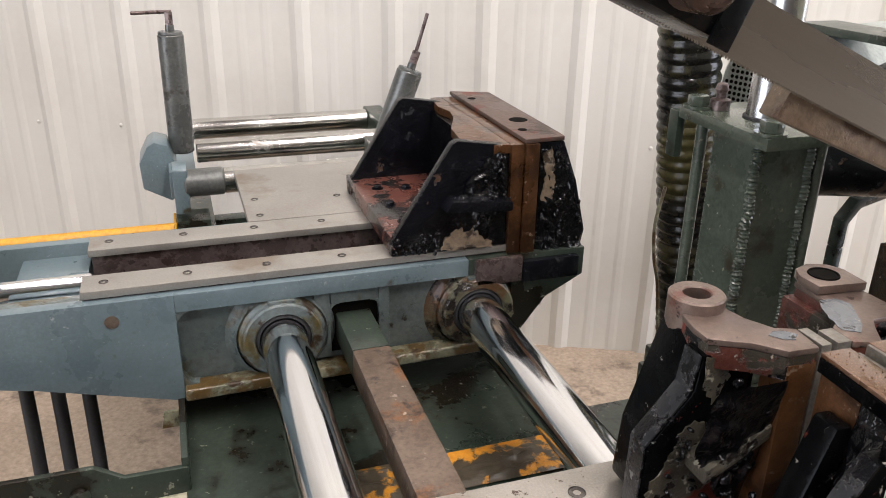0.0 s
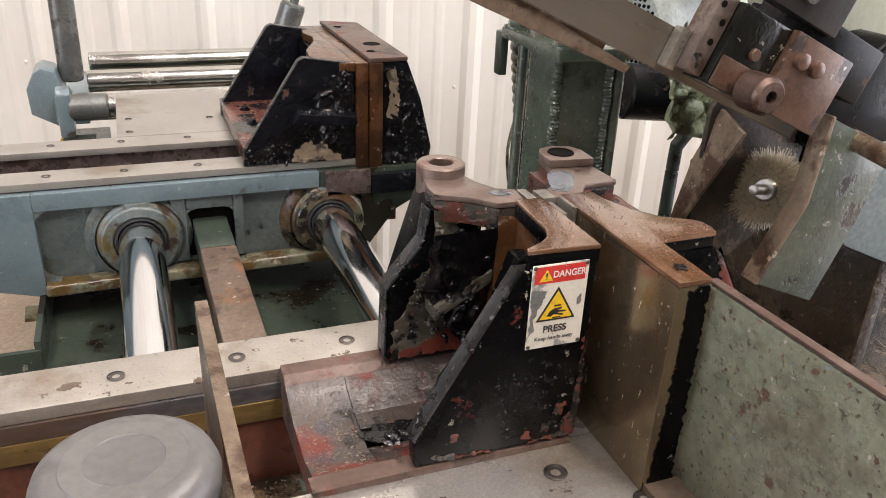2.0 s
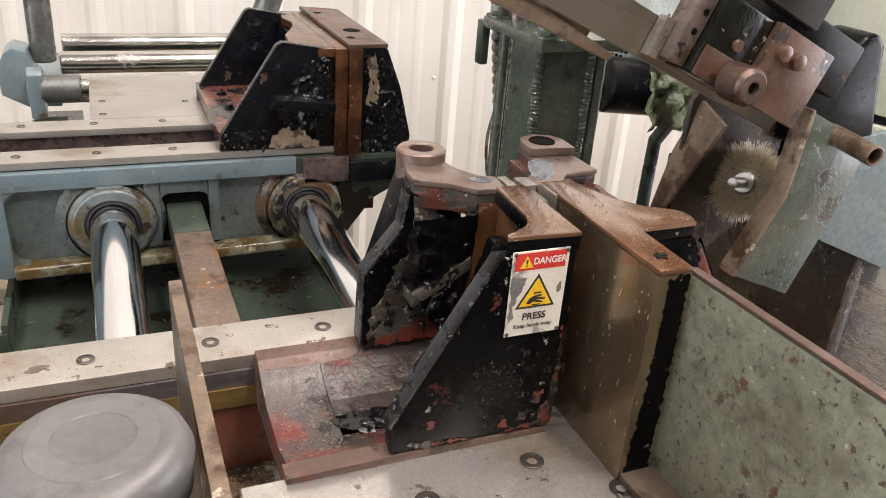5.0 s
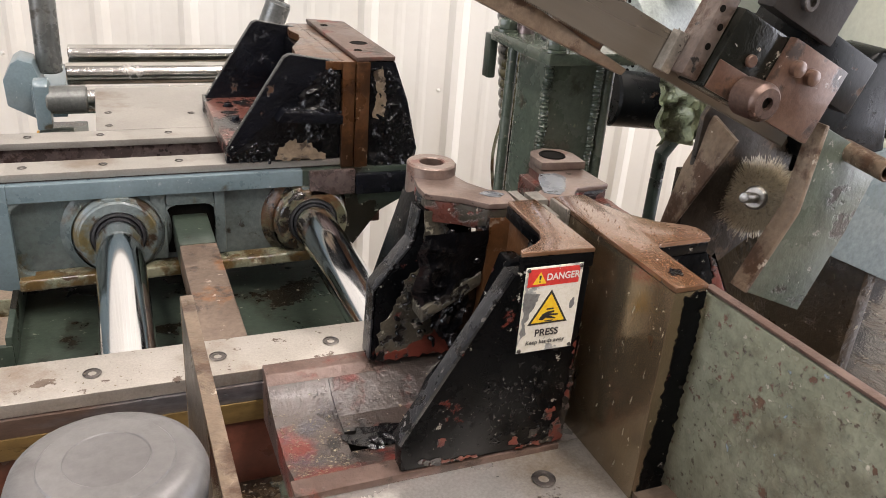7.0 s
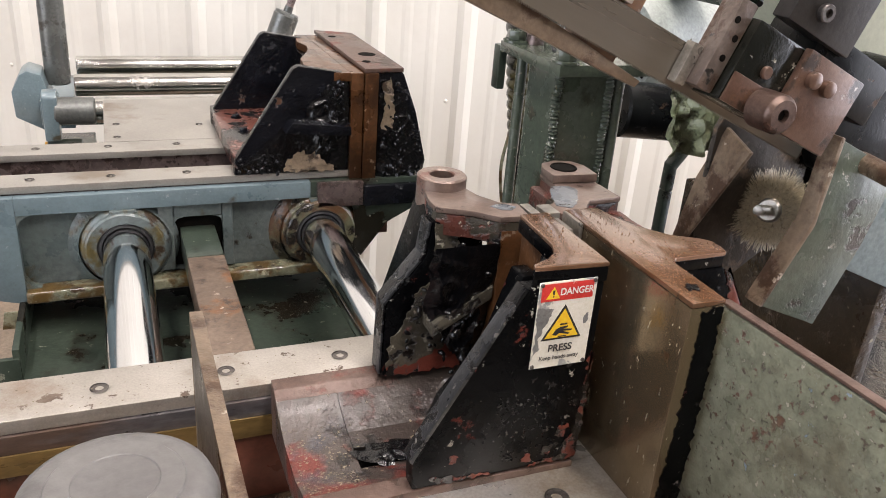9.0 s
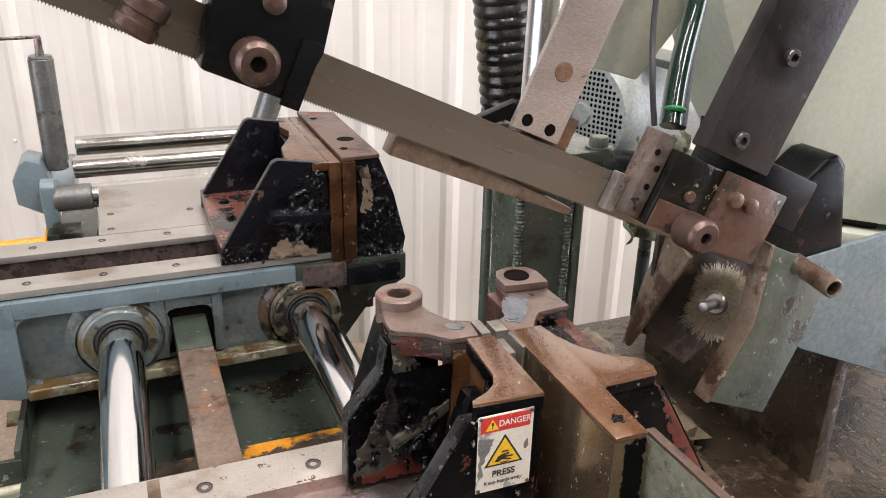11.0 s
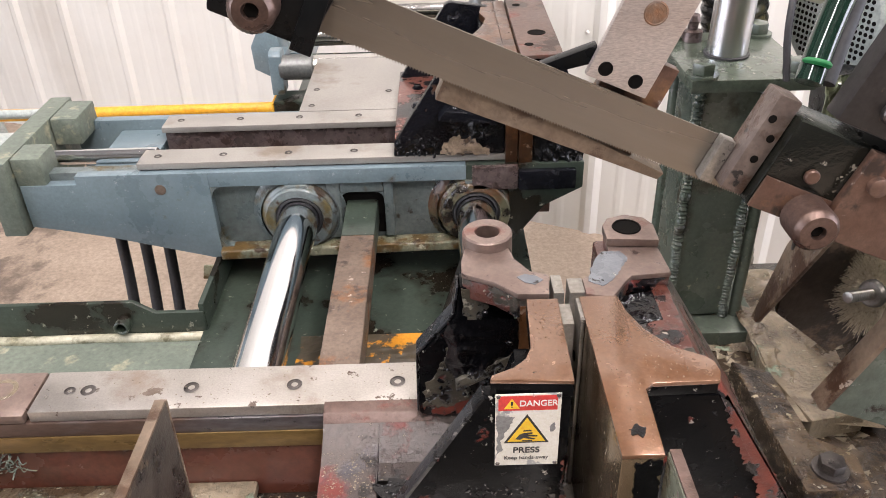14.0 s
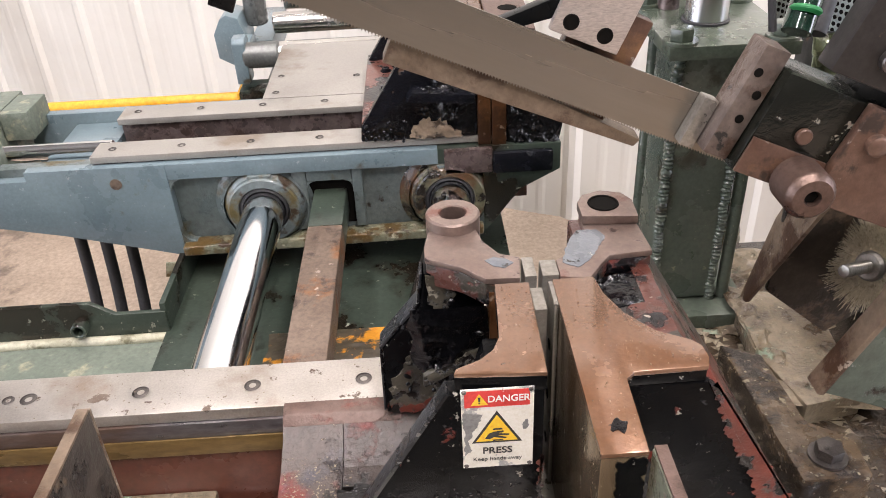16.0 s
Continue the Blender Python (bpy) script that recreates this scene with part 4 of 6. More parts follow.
part("worn_side", prism([(0.0575, 0.1445), (0.0595, 0.1445), (0.0555, 0.1150), (0.0235, 0.0750), (0.0218, 0.008), (0.0200, 0.008), (0.0215, 0.0760), (0.0535, 0.1160)], 'y', -0.0505, -0.0315, 0.0005), 'litwornedge', jaw, "scuffed grey edge")
part("rear_web", prism([(0.066, 0.1455), (0.106, 0.1455), (0.106, 0.006), (0.036, 0.006), (0.04, 0.06)], 'y', -0.029, 0.012, 0.004), 'black', jaw)
part("inner_web", prism([(0.03, -0.012), (0.111, -0.012), (0.111, 0.135), (0.098, 0.135), (0.078, 0.07), (0.045, 0.03)], 'y', -0.139, -0.118, 0.003), 'black', jaw)
part("rib", prism([(0.055, 0.055), (0.106, 0.085), (0.106, 0.098), (0.055, 0.068)], 'y', -0.080, -0.053, 0.003), 'scrape', jaw)
part("grease", sheet((0.048, -0.056, 0.0), (0.058, 0, 0), (0, -0.030, 0.138), (0, -0.98, 0.2), 0.010, 5.0, lambda a, b: a > 0.9 - 1.6 * b), 'grease', jaw, "folds of black grease in the pocket")
part("inner_grease", sheet((0.100, -0.140, 0.01), (0.0, -0.038, 0), (0.010, 0, 0.143), (-1, 0, 0), 0.012, 8.0), 'grease', jaw, "shiny black grease")
for k, y0, y1 in ((0, -0.129, -0.104), (1, -0.081, -0.056)):
    part("insert", box(0.1330, 0.1415, y0, y1, 0.0, 0.1645 if k == 0 else 0.158, 0.0008), 'insert', jaw, "grey replaceable jaw insert")

# warning label on the jaw
LX0, LX1, LZ0, LZ1, LY = 0.0795, 0.1235, 0.0925, 0.1590, -0.1945
label = thing("warning_label", (0.1, LY, 0.09), "worn white, red and yellow danger label on the black jaw", "warning label")
part("backing", box(LX0, LX1, LY - 0.0007, LY, LZ0, LZ1, 0.0002, 1), 'label', label)
ly = LY - 0.0008
part("red_band", prism([(LX0 + 0.002, 0.1575), (LX1 - 0.0025, 0.1575), (LX1 - 0.0025, 0.1445), (LX0 + 0.002, 0.1445)], 'y', ly - 0.0001, ly, 0), 'red', label)


def tri(cx, zb, w, h):
    return [(cx - w / 2, zb), (cx + w / 2, zb), (cx, zb + h)]


part("bare_patch", blotch([(LX0 + 0.001, 0.1400), (LX0 + 0.013, 0.1385), (LX0 + 0.009, 0.128), (LX0 + 0.004, 0.117), (LX0 + 0.006, 0.108), (LX0 + 0.001, 0.103)], 'y', ly - 0.00005, ly + 0.00005, 0.0016, 3, 0.001), 'wornlabel', label, "grey bare patch")
part("bare_spot", blotch([(0.1155, 0.1290), (0.1195, 0.1325), (0.1205, 0.1270), (0.1180, 0.1245)], 'y', ly - 0.00005, ly + 0.00005, 0.0014, 5, 0.0008), 'wornlabel', label)
part("small_triangle", prism(tri(0.0905, 0.1463, 0.0105, 0.0090), 'y', ly - 0.0003, ly - 0.0001, 0), 'labyellow', label)
part("small_mark", join(prism([(0.0900, 0.1493), (0.0910, 0.1493), (0.0913, 0.1527), (0.0897, 0.1527)], 'y', ly - 0.0005, ly - 0.0003, 0),
                        prism([(0.0900, 0.1476), (0.0910, 0.1476), (0.0910, 0.1485), (0.0900, 0.1485)], 'y', ly - 0.0005, ly - 0.0003, 0)), 'ink', label)
part("triangle_border", prism(tri(0.1010, 0.1145, 0.0310, 0.0265), 'y', ly - 0.0003, ly, 0), 'ink', label)
part("triangle", prism(tri(0.1010, 0.1160, 0.0258, 0.0220), 'y', ly - 0.0005, ly - 0.0003, 0), 'labyellow', label)
part("press_symbol", join(prism([(0.0935, 0.1185), (0.0960, 0.1225), (0.0990, 0.1240), (0.1050, 0.1246), (0.1050, 0.1232), (0.1010, 0.1226), (0.1085, 0.1216), (0.1082, 0.1206),
                                 (0.1010, 0.1208), (0.1070, 0.1186), (0.1060, 0.1178), (0.0990, 0.1195), (0.0965, 0.1178)], 'y', ly - 0.0007, ly - 0.0005, 0),
                          prism([(0.0985, 0.1256), (0.1045, 0.1256), (0.1040, 0.1268), (0.0990, 0.1268)], 'y', ly - 0.0007, ly - 0.0005, 0),
                          prism([(0.0985, 0.1164), (0.1045, 0.1164), (0.1050, 0.1172), (0.0980, 0.1172)], 'y', ly - 0.0007, ly - 0.0005, 0)), 'ink', label)
for cx, cz in ((LX0 + 0.002, LZ0 + 0.002), (LX1 - 0.002, LZ0 + 0.002), (LX0 + 0.002, LZ1 - 0.002), (LX1 - 0.002, LZ1 - 0.002)):
    part("rivet", lathe([(0, 0.0012), (0.0012, 0.0009), (0.0016, 0)], (cx, ly, cz), (cx, ly - 1, cz), 10), 'screw', label)


def words(text, x, z, size, m, name, wide=1.0, bold=0.0):
    cu = bpy.data.curves.new(name, 'FONT')
    cu.body, cu.size, cu.align_x, cu.align_y, cu.extrude = text, size, 'CENTER', 'CENTER', 0.0001
    cu.offset = bold
    tmp = new("tmp", cu)
    me = bpy.data.meshes.new_from_object(tmp.evaluated_get(bpy.context.evaluated_depsgraph_get()))
    bpy.data.objects.remove(tmp)
    me.transform(Matrix.Translation((x, ly - 0.0004, z)) @ Matrix.Rotation(radians(90), 4, 'X') @ Matrix.Diagonal((wide, 1, 1, 1)))
    me.name = name
    me.materials.clear()
    me.materials.append(M[m])
    ob = new(name, me)
    ob.parent = label
    ob.matrix_parent_inverse = Matrix.Translation(-label.location)
    return ob


words("DANGER", 0.1082, 0.1508, 0.0072, 'white', "lettering", 0.88, 0.0001)
words("PRESS", 0.1012, 0.1075, 0.0078, 'ink', "lettering", 0.95, 0.00012)
words("Keep hands away", 0.1012, 0.1003, 0.0048, 'ink', "lettering", 0.92)

# ---- front vise, fixed jaw ----
fj = thing("front_fixed_jaw", (0.2, -0.1, 0), "black and red cast fixed vise jaw with polished brown face", "vise jaw", "front vise jaws")
part("face_plate", box(0.1487, 0.1735, -0.2606, -0.102, 0.0, 0.1655, 0.0008), 'face', fj, "oil-browned polished face plate")
part("front_end", blotch([(0.1535, 0.004), (0.1560, 0.060), (0.1580, 0.120), (0.1575, 0.163), (0.1730, 0.164), (0.1732, 0.100), (0.1730, 0.050), (0.1732, 0.002)], 'y', -0.2612, -0.2607, 0.0030, 7, 0.0016), 'black', fj, "flaking black paint on the end")
part("paint_chip", blotch([(0.156, -0.240), (0.163, -0.236), (0.168, -0.241), (0.164, -0.247), (0.158, -0.246)], 'z', 0.1696, 0.1702, 0.003, 12, 0.0015), 'grease', fj, "black paint chip")
FT = [(0.1485, -0.102), (0.177, -0.102), (0.180, -0.122), (0.188, -0.143), (0.203, -0.163), (0.222, -0.174), (0.227, -0.180), (0.228, -0.190), (0.225, -0.199),
      (0.181, -0.200), (0.1755, -0.205), (0.1740, -0.2612), (0.1485, -0.2612)]
part("front_top", prism(FT, 'z', 0.1658, 0.1695, 0.0010), 'topsteel', fj, "browned machined top")
part("arm_casting", prism([(0.1738, -0.103), (0.1765, -0.103), (0.1795, -0.1225), (0.1875, -0.1435), (0.2025, -0.1635), (0.2215, -0.1745), (0.2262, -0.1805), (0.2272, -0.190), (0.2245, -0.1985), (0.1738, -0.1995)], 'z', 0.1577, 0.1656, 0.0008), 'black', fj, "black painted casting under the top")
part("pocket_web", join(sheet((0.1765, -0.168, 0.136), (0.0505, 0, 0.011), (0, 0.105, 0.0), (-0.4, 0, 0.9), 0.0035, 51.0, None, 40, 60.0), prism([(0.1765, 0.120), (0.227, 0.130), (0.227, 0.1465), (0.1765, 0.135)], 'y', -0.1750, -0.062, 0)), 'redblack', fj, "sloping red and black web between the arms")
part("web_tar", sheet((0.178, -0.102, 0.1385), (0.038, 0, 0.007), (0.004, 0.038, 0.0), (-0.2, 0, 1), 0.009, 52.0, None, 44, 110.0), 'grease', fj, "glossy black tar under the rear top")
part("front_gusset", prism([(0.174, 0.1575), (0.226, 0.1575), (0.318, 0.0005), (0.174, 0.0005)], 'y', -0.199, -0.176, 0.002), 'black', fj)
part("red_fringe", blotch([(0.2300, 0.1560), (0.3225, 0.0010), (0.2850, 0.0010), (0.2780, 0.022), (0.2740, 0.040), (0.2660, 0.070), (0.2545, 0.092), (0.2370, 0.130)], 'y', -0.1996, -0.1991, 0.0045, 19, 0.0016), 'redpaint', fj, "bare red primer along the sloping edge")
part("slope_plate", prism([(0.214, 0.1460), (0.228, 0.1460), (0.336, -0.035), (0.318, -0.035)], 'y', -0.1755, 0.02, 0.002), 'redblack', fj, "sloping red and black back plate")
part("slope_front", prism([(0.227, 0.1560), (0.233, 0.1520), (0.340, -0.030), (0.322, -0.030)], 'y', -0.200, -0.1758, 0.001), 'redpaint', fj)
part("core", box(0.1740, 0.27, -0.1755, 0.0, 0.0, 0.055, 0.002), 'black', fj)
part("rear_face", box(0.1595, 0.180, -0.088, -0.060, 0.0, 0.1455, 0.001), 'brownsteel', fj)
part("rear_gusset", prism([(0.1805, 0.1455), (0.224, 0.1455), (0.30, 0.0), (0.1805, 0.0)], 'y', -0.052, 0.015, 0.003), 'redblack', fj)
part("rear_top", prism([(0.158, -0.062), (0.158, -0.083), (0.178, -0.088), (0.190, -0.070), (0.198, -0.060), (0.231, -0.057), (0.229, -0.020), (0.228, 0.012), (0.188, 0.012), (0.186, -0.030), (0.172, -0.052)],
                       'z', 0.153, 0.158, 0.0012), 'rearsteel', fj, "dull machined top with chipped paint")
part("paint_patch", blotch([(0.162, -0.066), (0.167, -0.050), (0.174, -0.034), (0.180, -0.024), (0.196, -0.024), (0.200, -0.036), (0.191, -0.052), (0.182, -0.066), (0.172, -0.074)], 'z', 0.1581, 0.1585, 0.0012, 33, 0.002), 'bluepatch', fj, "remnant of grey-blue paint")
part("rear_casting", prism([(0.159, -0.063), (0.159, -0.082), (0.1775, -0.087), (0.1895, -0.0695), (0.1975, -0.0593), (0.2302, -0.0563), (0.2282, -0.020), (0.2272, 0.0112), (0.1888, 0.0112), (0.1868, -0.030), (0.1728, -0.0513)], 'z', 0.140, 0.1528, 0.0012), 'redblack', fj, "red and black chipped casting under the top")
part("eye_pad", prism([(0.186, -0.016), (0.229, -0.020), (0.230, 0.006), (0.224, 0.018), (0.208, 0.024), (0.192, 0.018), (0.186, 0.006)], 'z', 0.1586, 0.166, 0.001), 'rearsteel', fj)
# flat disc on a solid pad; the bore's shade is its black colour
part("eye_bore", lathe([(0.0125, 0.0001), (0.0120, 0.0011), (0.0108, 0.0011), (0.0103, 0.0003), (0, 0.0003)], (0.206, 0.002, 0.166), (0.206, 0.002, 1), 28), 'painted_hole', fj)
part("grease", sheet((0.183, -0.055, 0.05), (0.03, -0.045, 0), (0.0, 0, 0.09), (0.5, -0.8, 0.2), 0.010, 12.0), 'grease', fj, "folds of black grease")
for k, y0, y1 in ((0, -0.131, -0.104), (1, -0.082, -0.062)):
    ins = part("insert", box(0.1395 + 0.006, 0.1485 if k == 0 else 0.1575, y0, y1, 0.0, 0.1695 if k == 0 else 0.1585, 0.0008), 'insert', fj, "grey replaceable jaw insert")
    for hz in (0.125, 0.08, 0.035):
        # black discs stand in for shaded screw sockets
        part("socket", rod((0.1450, (y0 + y1) / 2, hz), (0.1454, (y0 + y1) / 2, hz), 0.0045, 0.0001, 16), 'painted_hole', ins)

part("chip_cake", sheet((0.1540, -0.1035, 0.0), (0, 0.0215, 0), (0, 0, 0.150), (-1, 0, 0), 0.007, 31.0, None, 30, 200.0), 'chips', fj, "cake of pale sawing chips")

# ---- shuttle carriage ----
sh = thing("shuttle_carriage", (-0.1, 0.6, -0.2), "blue-grey painted cast shuttle carriage riding on chrome shafts", "shuttle carriage")
YF = 0.488
part("back_plate", prism([(-0.58, -0.014), (0.262, -0.014), (0.262, -0.055), (0.205, -0.085), (0.155, -0.150), (-0.31, -0.160), (-0.47, -0.120), (-0.55, -0.104), (-0.58, -0.098)], 'y', YF + 0.018, YF + 0.04, 0.002), 'pocket', sh)
part("left_cheek", prism([(-0.585, -0.026), (-0.50, -0.026), (-0.50, -0.012), (-0.302, -0.012), (-0.302, -0.160), (-0.312, -0.162), (-0.47, -0.119), (-0.55, -0.102), (-0.585, -0.096)], 'y', YF, YF + 0.018, 0.0008), 'blue', sh)
part("top_band", box(-0.3018, 0.085, YF, YF + 0.018, -0.036, -0.012, 0.0008), 'blue', sh)
# dark green here carries the shadow on the carriage's right end
part("right_cheek", prism([(0.0852, -0.012), (0.262, -0.012), (0.262, -0.054), (0.205, -0.084), (0.155, -0.150), (0.150, -0.150), (0.150, -0.036), (0.0852, -0.036)], 'y', YF, YF + 0.018, 0.002), 'green', sh)
part("bottom_lip", prism([(-0.3015, -0.160), (0.149, -0.152), (0.149, -0.136), (-0.3015, -0.143)], 'y', YF - 0.012, YF + 0.018, 0.004, 3), 'lip', sh, "oily lower lip")
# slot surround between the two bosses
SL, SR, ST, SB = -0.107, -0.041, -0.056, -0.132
part("slot_frame", join(box(-0.128, SL, YF + 0.007, YF + 0.018, -0.1355, -0.0362, 0.003), box(SR, -0.026, YF + 0.007, YF + 0.018, -0.1355, -0.0362, 0.003),
                        box(SL + 0.0002, SR - 0.0002, YF + 0.007, YF + 0.018, ST, -0.0362, 0.003),
                        fillet(SL, ST, 1, -1, 0.012, YF + 0.0072, YF + 0.0178), fillet(SR, ST, -1, -1, 0.012, YF + 0.0072, YF + 0.0178)), 'pocket', sh)
for rx, rz, ax, az in ((-0.302, -0.036, 1, -1), (-0.302, -0.143, 1, 1), (0.150, -0.036, -1, -1), (0.150, -0.138, -1, 1)):
    part("pocket_rounding", fillet(rx, rz, ax, az, 0.022, YF + 0.002, YF + 0.0178), 'pocket', sh)
# black panel painted where the slot would lie in shade
part("slot_shade_panel", box(SL, SR, YF + 0.0165, YF + 0.0178, SB, ST, 0), 'painted_hole', sh)
for bx in (-0.172, 0.100):
    part("boss", lathe([(0.060, 0.0), (0.060, 0.010), (0.056, 0.016), (0.0525, 0.018), (0.0525, 0.024), (0.050, 0.026), (0.039, 0.026), (0.037, 0.024), (0.037, 0.010)],
                       (bx, YF + 0.018, -0.092), (bx, YF - 1, -0.092), 48), 'boss' if bx < 0 else 'rustboss', sh, "grimy round bearing boss")
    part("boss_skirt", lathe([(0.074, 0.0), (0.069, 0.003), (0.0635, 0.008), (0.0602, 0.014)], (bx, YF + 0.0178, -0.092), (bx, YF - 1, -0.092), 48), 'pocket' if bx < 0 else 'rustboss', sh)
    part("seal", lathe([(0.0368, 0.012), (0.0368, 0.022), (0.034, 0.024), (0.0312, 0.023), (0.0305, 0.012)], (bx, YF + 0.018, -0.092), (bx, YF - 1, -0.092), 40), 'rubber', sh, "black rubber wiper seal")
    part("rib", prism([(bx - 0.018, -0.036), (bx + 0.018, -0.036), (bx + 0.013, -0.046), (bx - 0.013, -0.046)], 'y', YF - 0.004, YF + 0.012, 0.003), 'boss', sh)
part("plug", lathe([(0.0085, 0), (0.0085, 0.001), (0.006, 0.0005), (0, 0.0006)], (-0.376, YF, -0.026 - 0.012), (-0.376, YF - 1, -0.038), 20), 'rusty', sh, "rusty round plug")
part("rear_body", join(box(-0.58, 0.24, 0.70, 0.72, -0.16, -0.012, 0.003), box(-0.50, -0.41, 0.53, 0.70, -0.05, -0.03, 0.004)), 'blue', sh)
part("floor_web", box(-0.40, 0.22, 0.53, 0.70, -0.12, -0.10, 0.002), 'redbrown', sh)
part("front_rail", box(-0.405, 0.26, 0.503, 0.548, -0.028, -0.0105, 0.0015), 'rail', sh)
fs = part("front_strip", box(-0.408, 0.26, 0.500, 0.550, -0.010, 0.0, 0.001), 'plate', sh, "grey screwed wear strip")
part("rear_rail", box(-0.405, 0.24, 0.640, 0.682, -0.060, -0.0105, 0.0015), 'rail', sh)
rs = part("rear_strip", box(-0.408, 0.24, 0.634, 0.685, -0.010, 0.0, 0.001), 'plate', sh, "grey screwed wear strip")
for k in range(4):
    screw(fs, -0.382 + 0.0995 * k, 0.525, 0.0, 0.006)
    screw(rs, -0.382 + 0.0985 * k, 0.662, 0.0, 0.006)
tp = part("table_plate", box(-0.190, 0.25, 0.690, 0.955, -0.014, -0.001, 0.0012), 'plate', sh, "plain grey table plate")
for sx, sy in ((-0.171, 0.787), (-0.171, 0.712), (-0.041, 0.772), (0.10, 0.780)):
    screw(tp, sx, sy, -0.001, 0.006)
part("cylinder_rod", rod((-0.60, 0.575, -0.020), (-0.40, 0.575, -0.020), 0.012), 'chrome', sh, "bright cylinder rod")
part("end_block", join(box(-0.625, -0.590, 0.475, 0.74, -0.105, 0.018, 0.003), box(-0.589, -0.545, 0.490, 0.545, -0.028, 0.018, 0.003), box(-0.589, -0.545, 0.64, 0.72, -0.028, 0.018, 0.003)), 'ledge', sh, "pale green end block")
for ty, tz in ((0.50, -0.075), (0.50, 0.0), (0.71, 0.0)):
    part("tie_rod", rod((-1.1, ty, tz), (-0.62, ty, tz), 0.008), 'motor', sh)
part("cylinder_body", rod((-1.1, 0.60, -0.035), (-0.6255, 0.60, -0.035), 0.045, 0.002, 40), 'motor', sh, "pale grey hydraulic cylinder barrel")


for k, (hx, hy) in enumerate(((-0.512, 0.62), (-0.474, 0.625), (-0.436, 0.63))):
    h = solid("black_hose", sweep([(hx, hy, -0.06), (hx + 0.002, hy - 0.02, -0.25), (hx + 0.006, hy - 0.06, -0.45), (hx + 0.01, hy - 0.05, FLOOR + 0.012)], 0.0095, 14),
              'rubber', "black rubber hydraulic hose hanging to the floor", "hose", "hanging hoses")

# chrome shafts and pull bar
for bx in (-0.172, 0.100):
    solid("chrome_shaft", rod((bx, 0.01, -0.092), (bx, 0.66, -0.092), 0.0300, 0.002, 64), 'chrome', "polished chrome guide shaft under the carriage", "guide shaft", "guide shafts")
pb = thing("pull_bar", (-0.073, 0.3, -0.1), "rusty square steel bar running into the carriage", "steel bar")
part("bar", box(-0.099, -0.051, 0.02, 0.40, -0.116, -0.074, 0.003), 'rusty', pb)
part("painted_end", box(-0.099, -0.051, 0.4002, 0.60, -0.116, -0.074, 0.003), 'green', pb, "dark green painted end")

# ---- shuttle vise jaws ----
sj = thing("shuttle_vise_jaw", (0.06, 0.65, 0), "tar-smeared black moving vise jaw on a red base", "vise jaw", "shuttle vise jaws")
part("base", box(-0.020, 0.142, 0.508, 0.795, 0.0005, 0.026, 0.002), 'redbase', sj, "red painted base")
GUS = [(-0.022, 0.0), (-0.020, 0.022), (0.062, 0.150), (0.070, 0.154), (0.1438, 0.143), (0.1438, 0.0)]
for bx, by in ((0.012, 0.56), (0.012, 0.63), (0.012, 0.71), (0.055, 0.57), (0.055, 0.70)):
    hexbolt(sj, bx, by, 0.026, 0.0065, 0.006, 'tarblack')
part("near_gusset", prism(GUS, 'y', 0.500, 0.516, 0.003), 'tarblack', sj)
part("far_gusset", prism([(a, b if b < 0.1 else b) for a, b in GUS], 'y', 0.765, 0.782, 0.003), 'tarblack', sj)
part("mid_shelf", prism([(0.045, 0.066), (0.140, 0.060), (0.140, 0.074), (0.055, 0.082)], 'y', 0.470, 0.4995, 0.004), 'tarblack', sj)
part("core", box(0.115, 0.1438, 0.5165, 0.7645, 0.026, 0.132, 0.003), 'grease', sj)
part("top_plate", prism([(0.1438, 0.497), (0.1438, 0.800), (0.126, 0.800), (0.118, 0.735), (0.126, 0.70), (0.118, 0.66), (0.094, 0.60), (0.085, 0.52), (0.12, 0.5)], 'z', 0.1325, 0.1445, 0.001), 'brownsteel', sj)
part("face_plate", box(0.1442, 0.1625, 0.495, 0.800, -0.012, 0.1445, 0.001), 'brownsteel', sj, "browned steel face plate")
part("scar", blotch([(0.046, 0.004), (0.052, 0.018), (0.068, 0.032), (0.084, 0.036), (0.098, 0.030), (0.108, 0.014), (0.122, 0.010), (0.122, 0.002), (0.085, 0.003), (0.066, 0.001)], 'y', 0.4955, 0.4995, 0.004, 8), 'tan', sj, "scraped tan patch")
part("tar", sheet((-0.018, 0.4985, 0.003), (0.158, 0, 0), (0, 0, 0.130), (0, -1, 0), 0.010, 3.0, lambda a, b: (b < 0.18 + 1.1 * a - 0.14) and (b < 0.5 or a > 0.62) and not (0.45 < a < 0.85 and b < 0.2)), 'grease', sj, "smears of shiny black tar")
sf = thing("shuttle_fixed_jaw", (0.22, 0.65, 0), "tar-smeared black fixed vise jaw with a browned plate", "vise jaw", "shuttle vise jaws")
part("face_plate", box(0.1640, 0.184, 0.492, 0.805, -0.032, 0.1440, 0.001), 'brownsteel', sf, "browned steel face plate")
part("body", prism([(0.1842, -0.038), (0.1842, 0.1440), (0.224, 0.1440), (0.247, 0.085), (0.266, 0.010), (0.254, -0.055)], 'y', 0.500, 0.800, 0.004), 'tarblack', sf)
part("top_plate", prism([(0.1642, 0.496), (0.2235, 0.500), (0.2245, 0.520), (0.226, 0.790), (0.1642, 0.815)], 'z', 0.1445, 0.1505, 0.001), 'liptop', sf, "red-brown smeared top plate")
